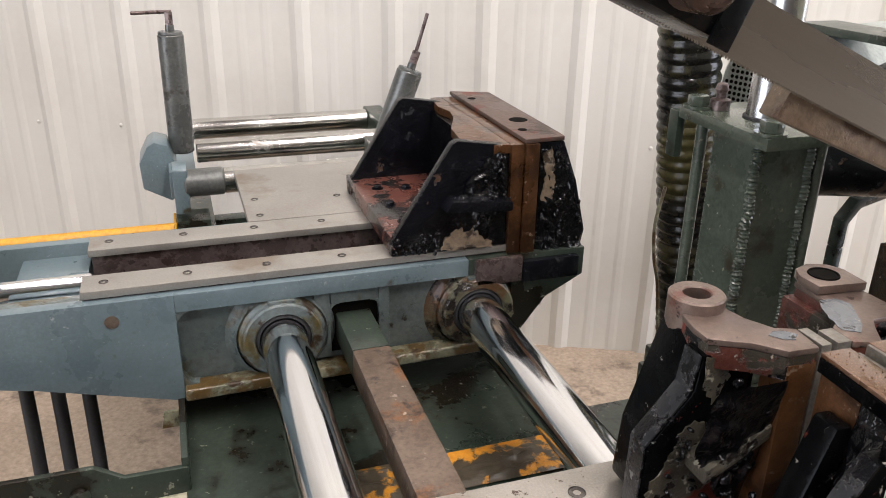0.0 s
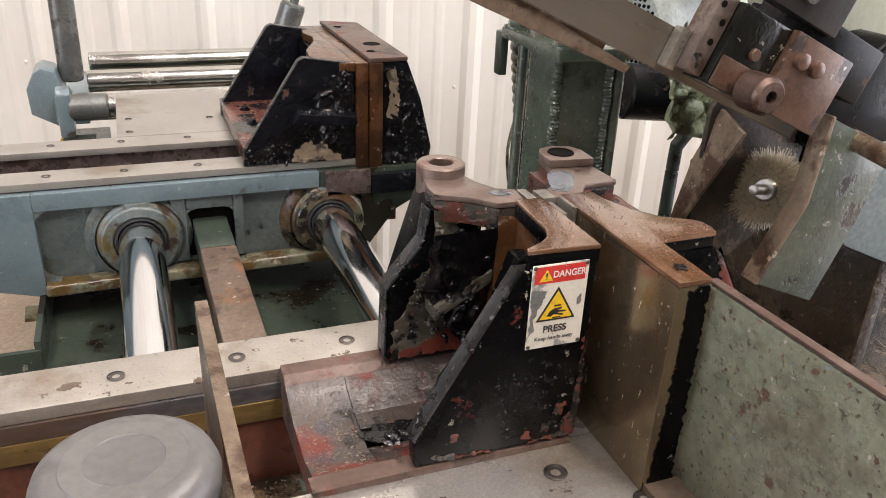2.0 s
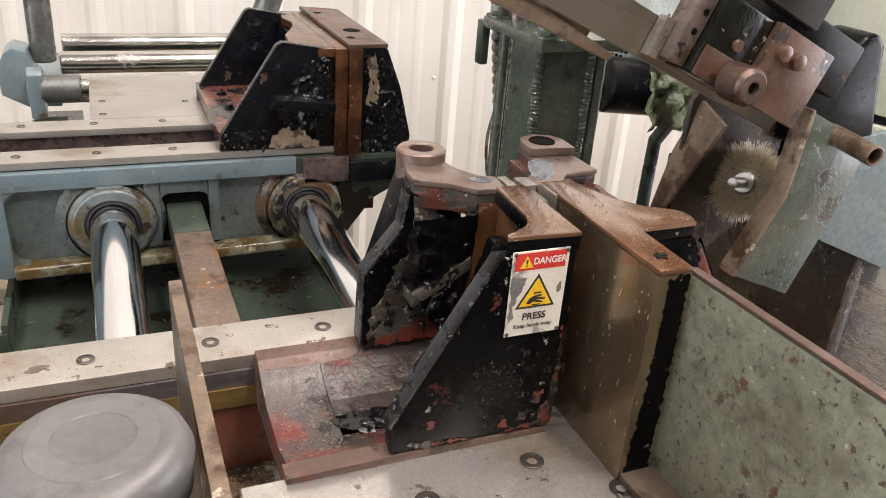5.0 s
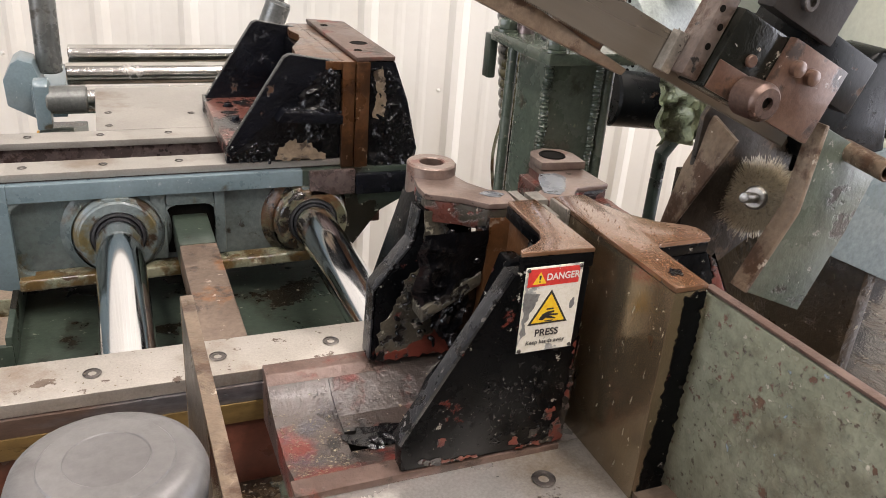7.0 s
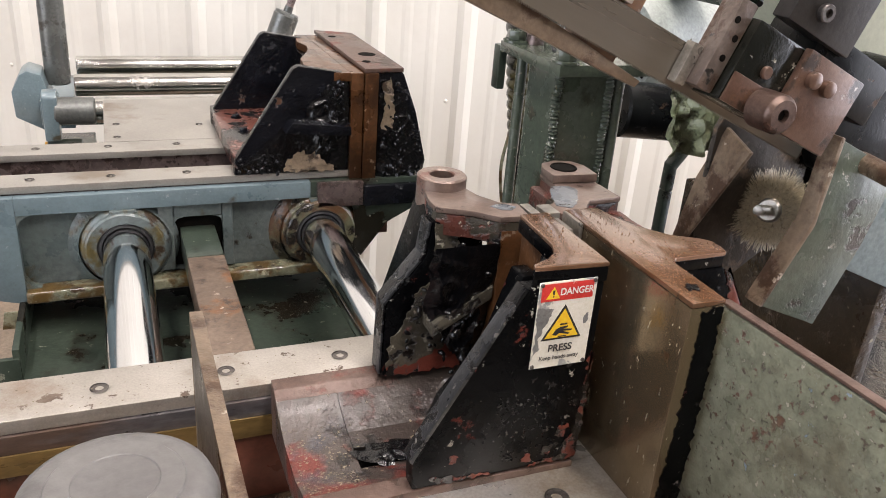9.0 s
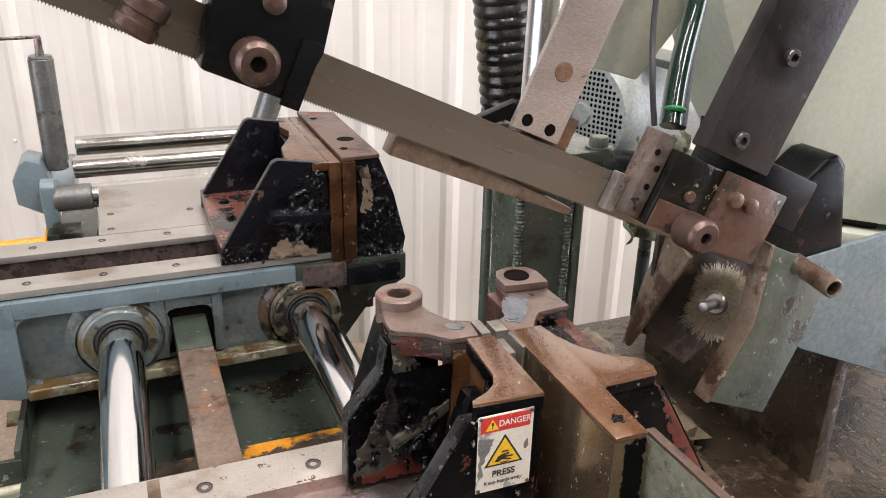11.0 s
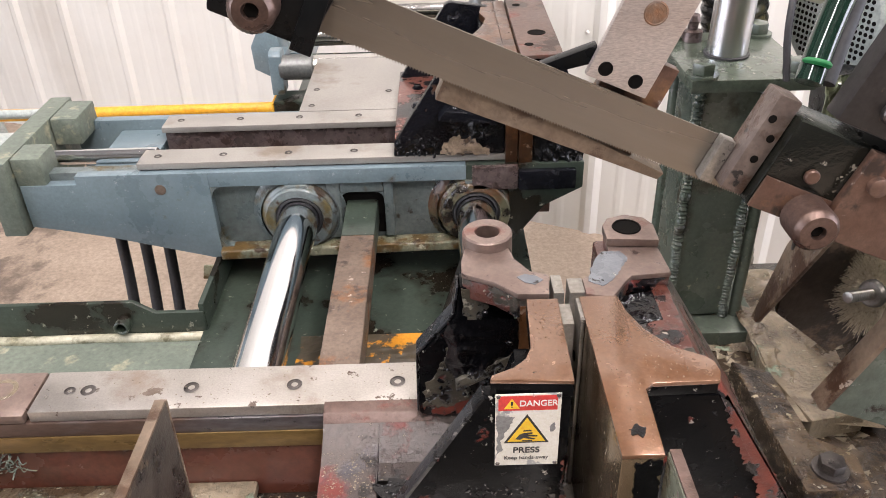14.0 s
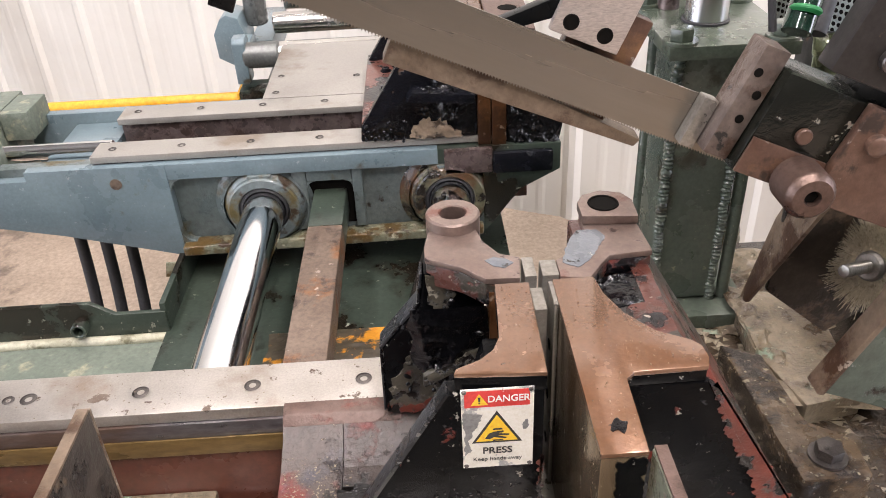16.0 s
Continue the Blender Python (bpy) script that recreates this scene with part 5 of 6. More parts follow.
for hx, hy, hr in ((0.197, 0.60, 0.0125), (0.180, 0.545, 0.006), (0.180, 0.75, 0.006)):
    # discs on the plate, black in place of shaded depth
    part("painted_hole", lathe([(hr * 1.12, 0.0001), (hr, 0.0007), (hr * 0.97, 0.0003), (0, 0.0003)], (hx, hy, 0.1505), (hx, hy, 1), 24), 'painted_hole', sf)
part("tar", sheet((0.186, 0.4985, -0.035), (0.080, 0, 0), (0, 0, 0.150), (0, -1, 0), 0.010, 9.0, lambda a, b: a < 0.92 - 0.62 * max(0, b - 0.30)), 'grease', sf, "smears of shiny black tar")
part("rust_smear", blotch([(0.192, 0.062), (0.196, 0.100), (0.192, 0.128), (0.204, 0.138), (0.208, 0.105), (0.211, 0.080), (0.206, 0.060)], 'y', 0.4945, 0.4985, 0.004, 9), 'tan', sf, "scraped tan patch")
part("clamp_block", box(0.094, 0.163, 0.480, 0.4995, -0.050, -0.0125, 0.002), 'rail', sf, "dark oily brown block under the jaw faces")
part("lower_block", box(0.1635, 0.250, 0.478, 0.4995, -0.052, -0.020, 0.004), 'tarblack', sf)
clots = part("clotted_tar", join(lumps(60, (0.188, 0.252), (0.492, 0.499), (-0.045, 0.060), 0.0055, 81, 0.45), lumps(26, (0.186, 0.222), (0.494, 0.499), (0.05, 0.135), 0.0045, 82, 0.45)), 'grease', sf, "clots of shiny black tar")
tagged(clots, "clots of shiny black tar", kind="stuff")
clots = part("clotted_tar", join(lumps(40, (0.106, 0.136), (0.492, 0.499), (0.082, 0.132), 0.0050, 83, 0.45), lumps(34, (-0.016, 0.044), (0.495, 0.499), (0.002, 0.030), 0.0045, 84, 0.45),
                       lumps(44, (0.055, 0.138), (0.472, 0.497), (0.075, 0.081), 0.0050, 85, 0.45), lumps(22, (0.066, 0.138), (0.492, 0.499), (0.040, 0.062), 0.0045, 86, 0.5)), 'grease', sj, "clots of shiny black tar")
tagged(clots, "clots of shiny black tar", kind="stuff")

# ---- infeed rollers ----
for ry, r, x0, x1 in ((1.400, 0.0235, -0.245, 0.155), (1.215, 0.0230, -0.245, 0.165)):
    solid("infeed_roller", rod((x0, ry, -0.035), (x1, ry, -0.035), r, 0.002, 40), 'roller', "shiny worn steel infeed roller", "roller", "infeed rollers")
lr = thing("infeed_roller", (-0.2, 1.0, -0.03), "grey-ended steel roller beside the table plate", "roller", "infeed rollers")
part("journal", rod((-0.275, 1.005, -0.034), (-0.205, 1.005, -0.034), 0.0255, 0.003), 'greyroller', lr)
part("barrel", rod((-0.2048, 1.005, -0.034), (0.20, 1.005, -0.034), 0.0235, 0.001), 'roller', lr)
br = thing("roller_bracket", (-0.32, 1.15, -0.2), "blue-grey cast roller bracket", "bracket")
part("cheek", prism([(-0.352, -0.020), (-0.335, 0.012), (-0.322, 0.020), (-0.298, 0.012), (-0.285, -0.03), (-0.285, -0.085), (-0.300, -0.098), (-0.350, -0.070)], 'y', 1.10, 1.19, 0.004), 'blue', br)
part("rear_beam", box(-0.30, -0.25, 1.191, 1.45, -0.12, -0.065, 0.003), 'blue', br)
part("front_arm", box(-0.30, -0.27, 1.03, 1.0995, -0.07, -0.02, 0.003), 'blue', br)
part("bearing", join(prism([(0.984, -0.086), (1.032, -0.086), (1.032, -0.004), (1.022, 0.004), (0.994, 0.004), (0.984, -0.004)], 'x', -0.294, -0.268, 0.004), rod((-0.268, 1.005, -0.034), (-0.262, 1.005, -0.034), 0.017, 0.001)), 'blue', br)
part("yellow_edge", box(-0.3005, -0.2960, 0.986, 1.048, -0.128, -0.104, 0.001), 'yellow', br, "edge dabbed with yellow paint")
part("block", join(box(-0.295, -0.235, 0.985, 1.05, -0.13, -0.10, 0.003), box(-0.30, -0.235, 0.985, 1.05, -0.20, -0.131, 0.003)), 'green', br)
part("leg", box(-0.30, -0.22, 0.99, 1.44, FLOOR, -0.2005, 0.003), 'green', br)
part("far_bearing", box(0.156, 0.20, 1.18, 1.44, -0.2, -0.012, 0.004), 'green', br)
part("far_leg", box(0.156, 0.21, 1.18, 1.44, FLOOR, -0.2005, 0.003), 'green', br)
part("side_beam", box(-0.22, 0.156, 1.30, 1.34, -0.30, -0.22, 0.003), 'green', br)


def side_roller(foot, top, r, hand):
    """An upright guide roller with a clamp screw and its cross bar on top."""
    a, b = Vector(foot), Vector(top)
    d = (b - a).normalized()
    t = thing("side_roller", foot, "upright worn grey guide roller with a clamp bar", "guide roller", "side rollers")
    part("barrel", rod(a, b, r, 0.003, 36), 'greyroller', t)
    part("cap", lathe([(r * 0.95, 0), (r * 0.9, 0.004), (r * 0.35, 0.005), (r * 0.33, 0.016), (0, 0.016)], b, b + d, 24), 'greyroller', t)
    p = b + d * 0.014
    part("clamp_screw", rod(p, p + d * 0.026, 0.008, 0.001, 6), 'rail', t)
    part("clamp_bar", rod(p + Vector(hand[0]), p + Vector(hand[1]), 0.0035, 0.001, 12), 'rail', t)
    return t


side_roller((-0.272, 1.17, -0.02), (-0.270, 1.17, 0.208), 0.0240, ((-0.066, 0, 0.024), (0.006, 0, 0.026)))
side_roller((0.112, 1.06, -0.004), (0.166, 1.06, 0.140), 0.0255, ((0.0, 0.0, 0.0), (0.030, 0, 0.095)))
slide = solid("roller_slide", join(box(-0.30, 0.21, 1.14, 1.175, -0.10, -0.062, 0.003), box(0.09, 0.14, 1.04, 1.139, -0.10, -0.005, 0.003)), 'green', "dark green slide bar under the side rollers", "slide bar")
yp = thing("yellow_pipe", (-0.6, 0.99, -0.12), "yellow painted guard pipe beside the machine", "pipe")
part("pipe", sweep([(-0.301, 1.0, -0.119), (-0.6, 1.0, -0.119), (-1.05, 1.0, -0.119), (-1.20, 1.0, -0.125), (-1.27, 1.0, -0.17), (-1.29, 1.0, -0.26), (-1.29, 1.0, FLOOR)], 0.0125, 16), 'yellow', yp)
gpipe = solid("grey_pipe", rod((-1.45, 2.0, FLOOR), (-1.62, 2.0, 0.5), 0.02), 'motor', "thin leaning grey pipe by the wall", "pipe")

# ---- lift cylinder ----
cyl = thing("lift_cylinder", (0.405, 0.29, -0.2), "green painted lift cylinder with welded corners and chrome rod", "hydraulic cylinder")
CX, CY = 0.3775, 0.300
HX, HY = 0.0385, 0.0430
part("barrel", box(CX - HX, CX + HX, CY - HY, CY + HY, -0.13, 0.198, 0.010, 4), 'cylgreen', cyl)
part("top_plate", box(0.316, 0.450, 0.218, 0.382, 0.1985, 0.213, 0.002), 'cylgreen', cyl)
part("base_flange", box(0.320, 0.458, 0.222, 0.395, -0.160, -0.13, 0.004), 'cylgreen', cyl)
part("foot", box(0.315, 0.465, 0.215, 0.40, -0.236, -0.1605, 0.004), 'green', cyl)
part("rod", rod((CX, CY, 0.2135), (CX + 0.012, CY, 0.80), 0.0225, 0.001, 48), 'satinrod', cyl, "bright chrome piston rod")
part("gland", lathe([(0.0255, 0), (0.0255, 0.002), (0.023, 0.003)], (CX, CY, 0.2132), (CX, CY, 1), 32), 'rubber', cyl)
for bx, by in ((0.331, 0.233), (0.435, 0.233), (0.331, 0.366), (0.435, 0.366)):
    hexbolt(cyl, bx, by, 0.2132, 0.0130, 0.0155, 'cylgreen')
for sx in (-1, 1):
    for sy in (-1,):
        wob = random.Random(5 + sx * 2 + sy)
        part("weld_seam", sweep([(CX + sx * (HX - 0.002) + wob.uniform(-0.0015, 0.0015), CY + sy * (HY - 0.002) + wob.uniform(-0.0015, 0.0015), -0.13 + 0.011 * k) for k in range(30)], 0.0052, 10, (0.0032, 0.0050), 8), 'cylgreen', cyl, "rippled weld seam")
for ox, oy in ((0.347, 0.372), (0.431, 0.262)):
    part("tie_pipe", rod((ox, oy, -0.13), (ox, oy, 0.198), 0.0075), 'cylgreen', cyl)
part("valve", box(0.318, 0.330, 0.385, 0.405, 0.145, 0.205, 0.003), 'green', cyl)
part("fitting", lathe([(0.012, 0), (0.012, 0.012), (0.006, 0.014), (0.006, 0.02), (0.008, 0.024), (0.006, 0.031), (0, 0.033)], (0.352, 0.352, 0.2132), (0.352, 0.352, 1), 16), 'rail', cyl)

rh = solid("ribbed_hose", sweep([(0.572, 0.622, -0.40), (0.533, 0.622, -0.1), (0.513, 0.622, 0.05), (0.494, 0.622, 0.2), (0.470, 0.624, 0.4), (0.420, 0.626, 0.8)], 0.0475, 28, (0.0036, 0.019), 60), 'hose', "thick black ribbed hose filmed with oil", "hose")
solid("frayed_strap", sweep([(0.452, 0.585, 0.03), (0.438, 0.58, -0.03), (0.444, 0.58, -0.09), (0.462, 0.585, -0.15), (0.485, 0.59, -0.30)], 0.003, 8), 'lip', "frayed yellow-green strap beside the hose", "strap")

# ---- saw head: blade, guides, arms ----
head = thing("bandsaw_head", (0.1, -0.1, 0.3), "slanting bandsaw head with toothed blade and guide arms", "saw head")
tb = bmesh.new()
prof, uu = [], -0.55
while uu < 0.285:
    prof += [(uu, 0.0009), (uu + 0.0010, -0.0006), (uu + 0.0012, 0.0009)]
    uu += 0.0020
pts2 = [bf(*p) for p in prof]
strip_f = [tb.verts.new((p[0], -0.1006, p[1])) for p in pts2]
strip_t = [tb.verts.new((bf(p[0], 0.034)[0], -0.1006, bf(p[0], 0.034)[1])) for p in prof]
for i in range(len(prof) - 1):
    tb.faces.new((strip_f[i], strip_f[i + 1], strip_t[i + 1], strip_t[i]))
ext = bmesh.ops.extrude_face_region(tb, geom=tb.faces[:])
bmesh.ops.translate(tb, verts=[v for v in ext['geom'] if isinstance(v, bmesh.types.BMVert)], vec=(0, 0.0012, 0))
bmesh.ops.recalc_face_normals(tb, faces=tb.faces)
part("saw_blade", tb, 'blade', head, "toothed brown-grey bandsaw blade")

arm = part("damper_arm", prism(bquad(0.017, 0.061, 0.0365, 0.60), 'y', -0.0975, -0.0915, 0.0012), 'lightarm', head, "brushed alloy arm with a weathered bar behind the blade")
for u, v, r in ((0.027, 0.045, 0.0042), (0.049, 0.0446, 0.0042), (0.039, 0.088, 0.0068)):
    c = bf(u, v)
    # discs coloured to stand for what shows in the drilled openings
    part("painted_hole", lathe([(r * 1.15, 0.0001), (r, 0.0005), (r * 0.95, 0.0002), (0, 0.0002)], (c[0], -0.0976, c[1]), (c[0], -1, c[1]), 20), 'rusty' if r > 0.006 else 'painted_hole', arm)
part("carrier", prism(bquad(0.030, 0.075, -0.012, 0.060), 'y', -0.091, -0.080, 0.0012), 'guide', arm)
part("bar", prism([bf(-0.066, -0.0155), bf(0.099, -0.0125), bf(0.101, -0.0065), bf(-0.066, 0.006)], 'y', -0.0965, -0.0805, 0.0012), 'stripbar', arm, "weathered flat bar")
part("stay", prism([(0.093, 0.333), (0.150, 0.346), (0.150, 0.358), (0.099, 0.340)], 'y', -0.0905, -0.0805, 0.001), 'blackpaint', arm)


def knurl(bm, r, c):
    """Raises every other point of the rim into a diamond pattern."""
    for i, v in enumerate(bm.verts):
        d = Vector((v.co.x - c[0], 0, v.co.z - c[1]))
        if abs(d.length - r) < 1e-5:
            k = i - 1
            if (k % 60 + k // 60) % 2:
                v.co += d.normalized() * 0.0005
    return bm


def knob(parent, u, v, y0, y1, r):
    c = bf(u, v)
    k = part("knob", knurl(lathe([(0, 0), (r * 0.85, 0), (r, 0.002)] + [(r, 0.003 + 0.0008 * i) for i in range(int((abs(y1 - y0) - 0.006) / 0.0008))] +
                           [(r - 0.0005, abs(y1 - y0) - 0.0025), (r - 0.003, abs(y1 - y0)), (0.005, abs(y1 - y0)), (0.0042, abs(y1 - y0) - 0.004), (0, abs(y1 - y0) - 0.004)],
                           (c[0], y0, c[1]), (c[0], y0 - 1, c[1]), 60), r, c), 'knob', parent, "knurled brown knob with a socket")
    part("socket", rod((c[0], y1 + 0.0035, c[1]), (c[0], y1 + 0.003, c[1]), 0.0042, 0.0001, 6), 'painted_hole', k)
    return k


gr = thing("blade_guide", (0.28, -0.11, 0.26), "brown and black blade guide block with a knurled knob", "blade guide", "blade guides")
part("guide_plate", prism(bquad(0.127, 0.1435, 0.008, 0.078), 'y', -0.124, -0.102, 0.002), 'guideplate', gr, "drilled grey-brown guide plate")
part("carbide_pad", prism(bquad(0.117, 0.1265, 0.004, 0.036), 'y', -0.112, -0.1015, 0.001), 'insert', gr)
for u, v in ((0.131, 0.062), (0.1375, 0.050), (0.136, 0.034)):
    c = bf(u, v)
    # black discs in place of shaded drillings
    part("painted_hole", rod((c[0], -0.1241, c[1]), (c[0], -0.1245, c[1]), 0.0027, 0.0001, 16), 'painted_hole', gr)
part("block", prism(bquad(0.144, 0.203, 0.006, 0.070), 'y', -0.132, -0.085, 0.003), 'olive', gr, "olive-black painted block with worn edges")
part("worn_corner", prism(bquad(0.145, 0.1955, 0.007, 0.030), 'y', -0.1345, -0.1322, 0.0008), 'guide', gr)
c = bf(0.172, 0.040)
part("pin", rod((c[0], -0.132, c[1]), (c[0], -0.136, c[1]), 0.005, 0.0008, 18), 'guide', gr)
knob(gr, 0.181, 0.016, -0.1346, -0.162, 0.0146)
part("brown_plate", prism(bquad(0.196, 0.264, 0.007, 0.071), 'y', -0.140, -0.132, 0.0015), 'guide', gr, "rust-brown cover plate")
for u, v in ((0.210, 0.052), (0.228, 0.052)):
    c = bf(u, v)
    part("bolt", lathe([(0.0065, 0), (0.0065, 0.005), (0.005, 0.006), (0, 0.006)], (c[0], -0.14, c[1]), (c[0], -1, c[1]), 18), 'guide', gr)
part("rear_block", prism(bquad(0.205, 0.30, 0.045, 0.092), 'y', -0.1315, -0.075, 0.003), 'blackpaint', gr)
da = part("guide_arm", prism(bquad(0.160, 0.234, 0.079, 0.62), 'y', -0.138, -0.120, 0.002), 'darkarm', head, "dark brown flat guide arm with socket screws")
for u, v in ((0.188, 0.096), (0.196, 0.168), (0.20, 0.26)):
    c = bf(u, v)
    part("screw", lathe([(0.007, 0), (0.007, 0.004), (0.0062, 0.005), (0.0035, 0.005), (0.0035, 0.002), (0, 0.002)], (c[0], -0.138, c[1]), (c[0], -1, c[1]), 18), 'screw', da)

gl = thing("blade_guide", (-0.06, -0.11, 0.4), "black blade guide block with knurled brown knobs", "blade guide", "blade guides")
part("block", prism([bf(-0.152, 0.0), bf(-0.146, 0.035), bf(-0.156, 0.10), bf(-0.26, 0.13), bf(-0.26, 0.050), bf(-0.218, 0.045), bf(-0.212, 0.0)], 'y', -0.136, -0.085, 0.003), 'blackpaint', gl, "black painted block")
part("guide_plate", prism(bquad(-0.162, -0.149, -0.003, 0.040), 'y', -0.1385, -0.1362, 0.0008), 'blackpaint', gl)
part("upper_arm", prism([bf(-0.26, 0.045), bf(-0.50, 0.06), bf(-0.50, 0.16), bf(-0.26, 0.14)], 'y', -0.130, -0.09, 0.003), 'blackpaint', gl)
knob(gl, -0.186, 0.017, -0.1362, -0.160, 0.0130)
c0, c1 = bf(-0.252, 0.004), bf(-0.246, 0.036)
part("roller", lathe([(0, 0), (0.012, 0), (0.0138, 0.002), (0.0138, 0.008), (0.0124, 0.009), (0.0124, 0.013), (0.0138, 0.014), (0.0138, 0.022), (0.012, 0.024), (0, 0.024)], (c0[0], -0.120, c0[1]), (c1[0], -0.120, c1[1]), 32), 'knob', gl)
for u, v in ((-0.185, 0.052), (-0.232, 0.058), (-0.29, 0.075)):
    c = bf(u, v)
    part("bolt", lathe([(0.007, 0), (0.007, 0.003), (0.004, 0.005), (0, 0.005)], (c[0], -0.136, c[1]), (c[0], -1, c[1]), 16), 'guide', gl)

# coolant hoses at the guide
tb = thing("coolant_hoses", (0.29, -0.1, 0.33), "dark green coolant tubes with a lit green coupling", "coolant hose")
part("tube", sweep([(0.288, -0.095, 0.330), (0.305, -0.075, 0.37), (0.335, -0.05, 0.44), (0.36, -0.04, 0.60)], 0.009, 14), 'greentube', tb)
part("second_tube", sweep([(0.305, -0.085, 0.325), (0.325, -0.06, 0.37), (0.35, -0.035, 0.44), (0.37, -0.03, 0.60)], 0.006, 12), 'rubber', tb)
part("coupling", rod((0.2918, -0.0932, 0.3405), (0.2929, -0.0918, 0.3440), 0.0094, 0.0015, 18), glow, tb, "glowing green coupling")
part("wire", sweep([(0.276, -0.09, 0.330), (0.272, -0.085, 0.37), (0.285, -0.06, 0.43), (0.302, -0.05, 0.60)], 0.0025, 8), 'rubber', tb)

# ---- brush guard, brush, casing, motor ----
bg = thing("brush_guard", (0.4, -0.12, 0.05), "green steel guard plate with a rusty edge and pipe stub", "guard plate")
GQ = [(0.383, 0.226), (0.462, 0.192), (0.443, 0.125), (0.412, 0.048), (0.340, 0.077), (0.376, 0.150)]
part("plate", prism(GQ, 'y', -0.132, -0.124, 0.0012), 'guardgreen', bg)
part("rusty_flange", prism([(0.383, 0.228), (0.376, 0.151), (0.340, 0.077), (0.335, 0.079), (0.371, 0.153), (0.378, 0.229)], 'y', -0.1365, -0.118, 0.0015), 'stripbar', bg, "bare brown folded edge")
part("pipe_stub", tube((0.420, -0.125, 0.203), (0.414, -0.178, 0.200), 0.0088, 0.0064, 0.03), 'stripbar', bg, "bare pipe stub")
wp = thing("deflector_plate", (0.33, -0.05, 0.09), "bare steel deflector and a dark plate for the shadowed space behind the brush", "deflector plate")
part("deflector", turned(prism([(-0.022, 0.082), (-0.034, 0.086), (-0.082, 0.200), (-0.042, 0.212), (-0.026, 0.160)], 'x', 0.0, 0.004, 0.0008), Matrix.Translation((0.305, 0, 0)) @ Matrix(((1, 0.05, 0.19, 0), (0, 1, 0, 0), (0, 0, 1, 0), (0, 0, 0, 1)))), 'stripbar', wp)
# plate added for the shadowed space behind the brush, shade in its colour
part("back_plate", prism([(0.335, 0.21), (0.333, 0.100), (0.388, 0.055), (0.450, 0.10), (0.46, 0.24), (0.36, 0.26)], 'y', -0.040, -0.034, 0.001), 'grimy', wp, "dark plate standing for the shadowed space")
wb = thing("wire_brush", (0.365, -0.06, 0.15), "round steel wire brush with a threaded stub", "wire brush")
bc, bd = Vector((0.402, -0.060, 0.134)), Vector((-0.86, -0.46, 0.24)).normalized()
part("hub", rod(bc - bd * 0.01, bc + bd * 0.011, 0.0115, 0.002, 24), 'insert', wb)
part("stub", lathe([(0, 0)] + [(0.0050 - 0.0006 * (i % 2), 0.0012 * i) for i in range(26)] + [(0, 0.031)], bc + bd * 0.012, bc + bd, 16), 'insert', wb, "threaded steel stub")
rnd = random.Random(9)
e1 = bd.orthogonal().normalized()
e2 = bd.cross(e1)
vs, fsx = [], []
for i in range(4200):
    a = rnd.random() * 6.283
    rad = e1 * math.cos(a) + e2 * math.sin(a)
    p0 = bc + rad * 0.012 + bd * rnd.uniform(-0.008, 0.008)
    p1 = bc + rad * rnd.uniform(0.022, 0.037) + bd * rnd.uniform(-0.010, 0.012) + e1 * rnd.uniform(-0.007, 0.007) + e2 * rnd.uniform(-0.006, 0.006)
    w = bd.cross(rad) * 0.00022
    b = len(vs)
    vs += [p0 - w, p0 + w, p1 + w * 0.8, p1 - w * 0.8, p0 + bd * 0.0005, p1 + bd * 0.0004]
    fsx += [(b, b + 1, b + 2, b + 3), (b, b + 4, b + 5, b + 3), (b + 1, b + 2, b + 5, b + 4)]
me = bpy.data.meshes.new("bristles")
me.from_pydata([tuple(v) for v in vs], [], fsx)
me.materials.append(M['bristle'])
bo = new("bristles", me)
bo.parent = wb
bo.matrix_parent_inverse = Matrix.Translation(-wb.location)
tagged(bo, kind="stuff")
part("arbor", rod(bc - bd * 0.022, bc - bd * 0.0105, 0.010), 'guide', wb)

cs = thing("wheel_casing", (0.7, 0.1, 0.2), "pale green bandwheel casing of the saw head", "machine casing")
part("casing", prism([(0.46, 0.30), (0.50, 0.245), (0.60, 0.18), (0.95, 0.10), (1.2, 0.6), (0.66, 0.95), (0.47, 0.62), (0.40, 0.42)], 'y', 0.0, 0.10, 0.006), 'headpanel', cs)
part("rim", prism([(0.470, 0.245), (0.60, 0.17), (0.95, 0.09), (0.945, 0.075), (0.595, 0.155), (0.46, 0.232)], 'y', -0.02, 0.11, 0.003), 'headpanel', cs)
# solid black shape; the opening's shade is painted rather than recessed
part("casing_opening", prism([(0.425, 0.215), (0.470, 0.235), (0.515, 0.272), (0.530, 0.274), (0.541, 0.262), (0.562, 0.168), (0.50, 0.150), (0.45, 0.17)], 'y', -0.055, -0.001, 0.006, 3), 'blackpaint', cs, "curved black shape standing for the shaded casing opening")
part("upper_panel", prism([(0.30, 0.352), (0.36, 0.335), (0.43, 0.42), (0.47, 0.62), (0.42, 0.9), (0.28, 0.9)], 'y', 0.06, 0.075, 0.003), 'headpanel', cs)
part("latch", sweep([(0.44, -0.02, 0.285), (0.452, -0.03, 0.292), (0.458, -0.03, 0.305)], 0.005, 10), 'insert', cs)
part("dark_back", box(0.47, 0.70, 0.02, 0.09, 0.06, 0.30, 0.004), 'blackpaint', cs)
tr = thing("chip_chute", (0.6, 0, -0.1), "blue-grey sheet chute under the saw head", "chute")
part("sheet", prism([(0.492, 0.085), (0.530, 0.056), (0.70, -0.015), (1.0, -0.10), (1.0, 0.25), (0.62, 0.180), (0.500, 0.165)], 'y', -0.058, -0.050, 0.001), 'tray', tr)
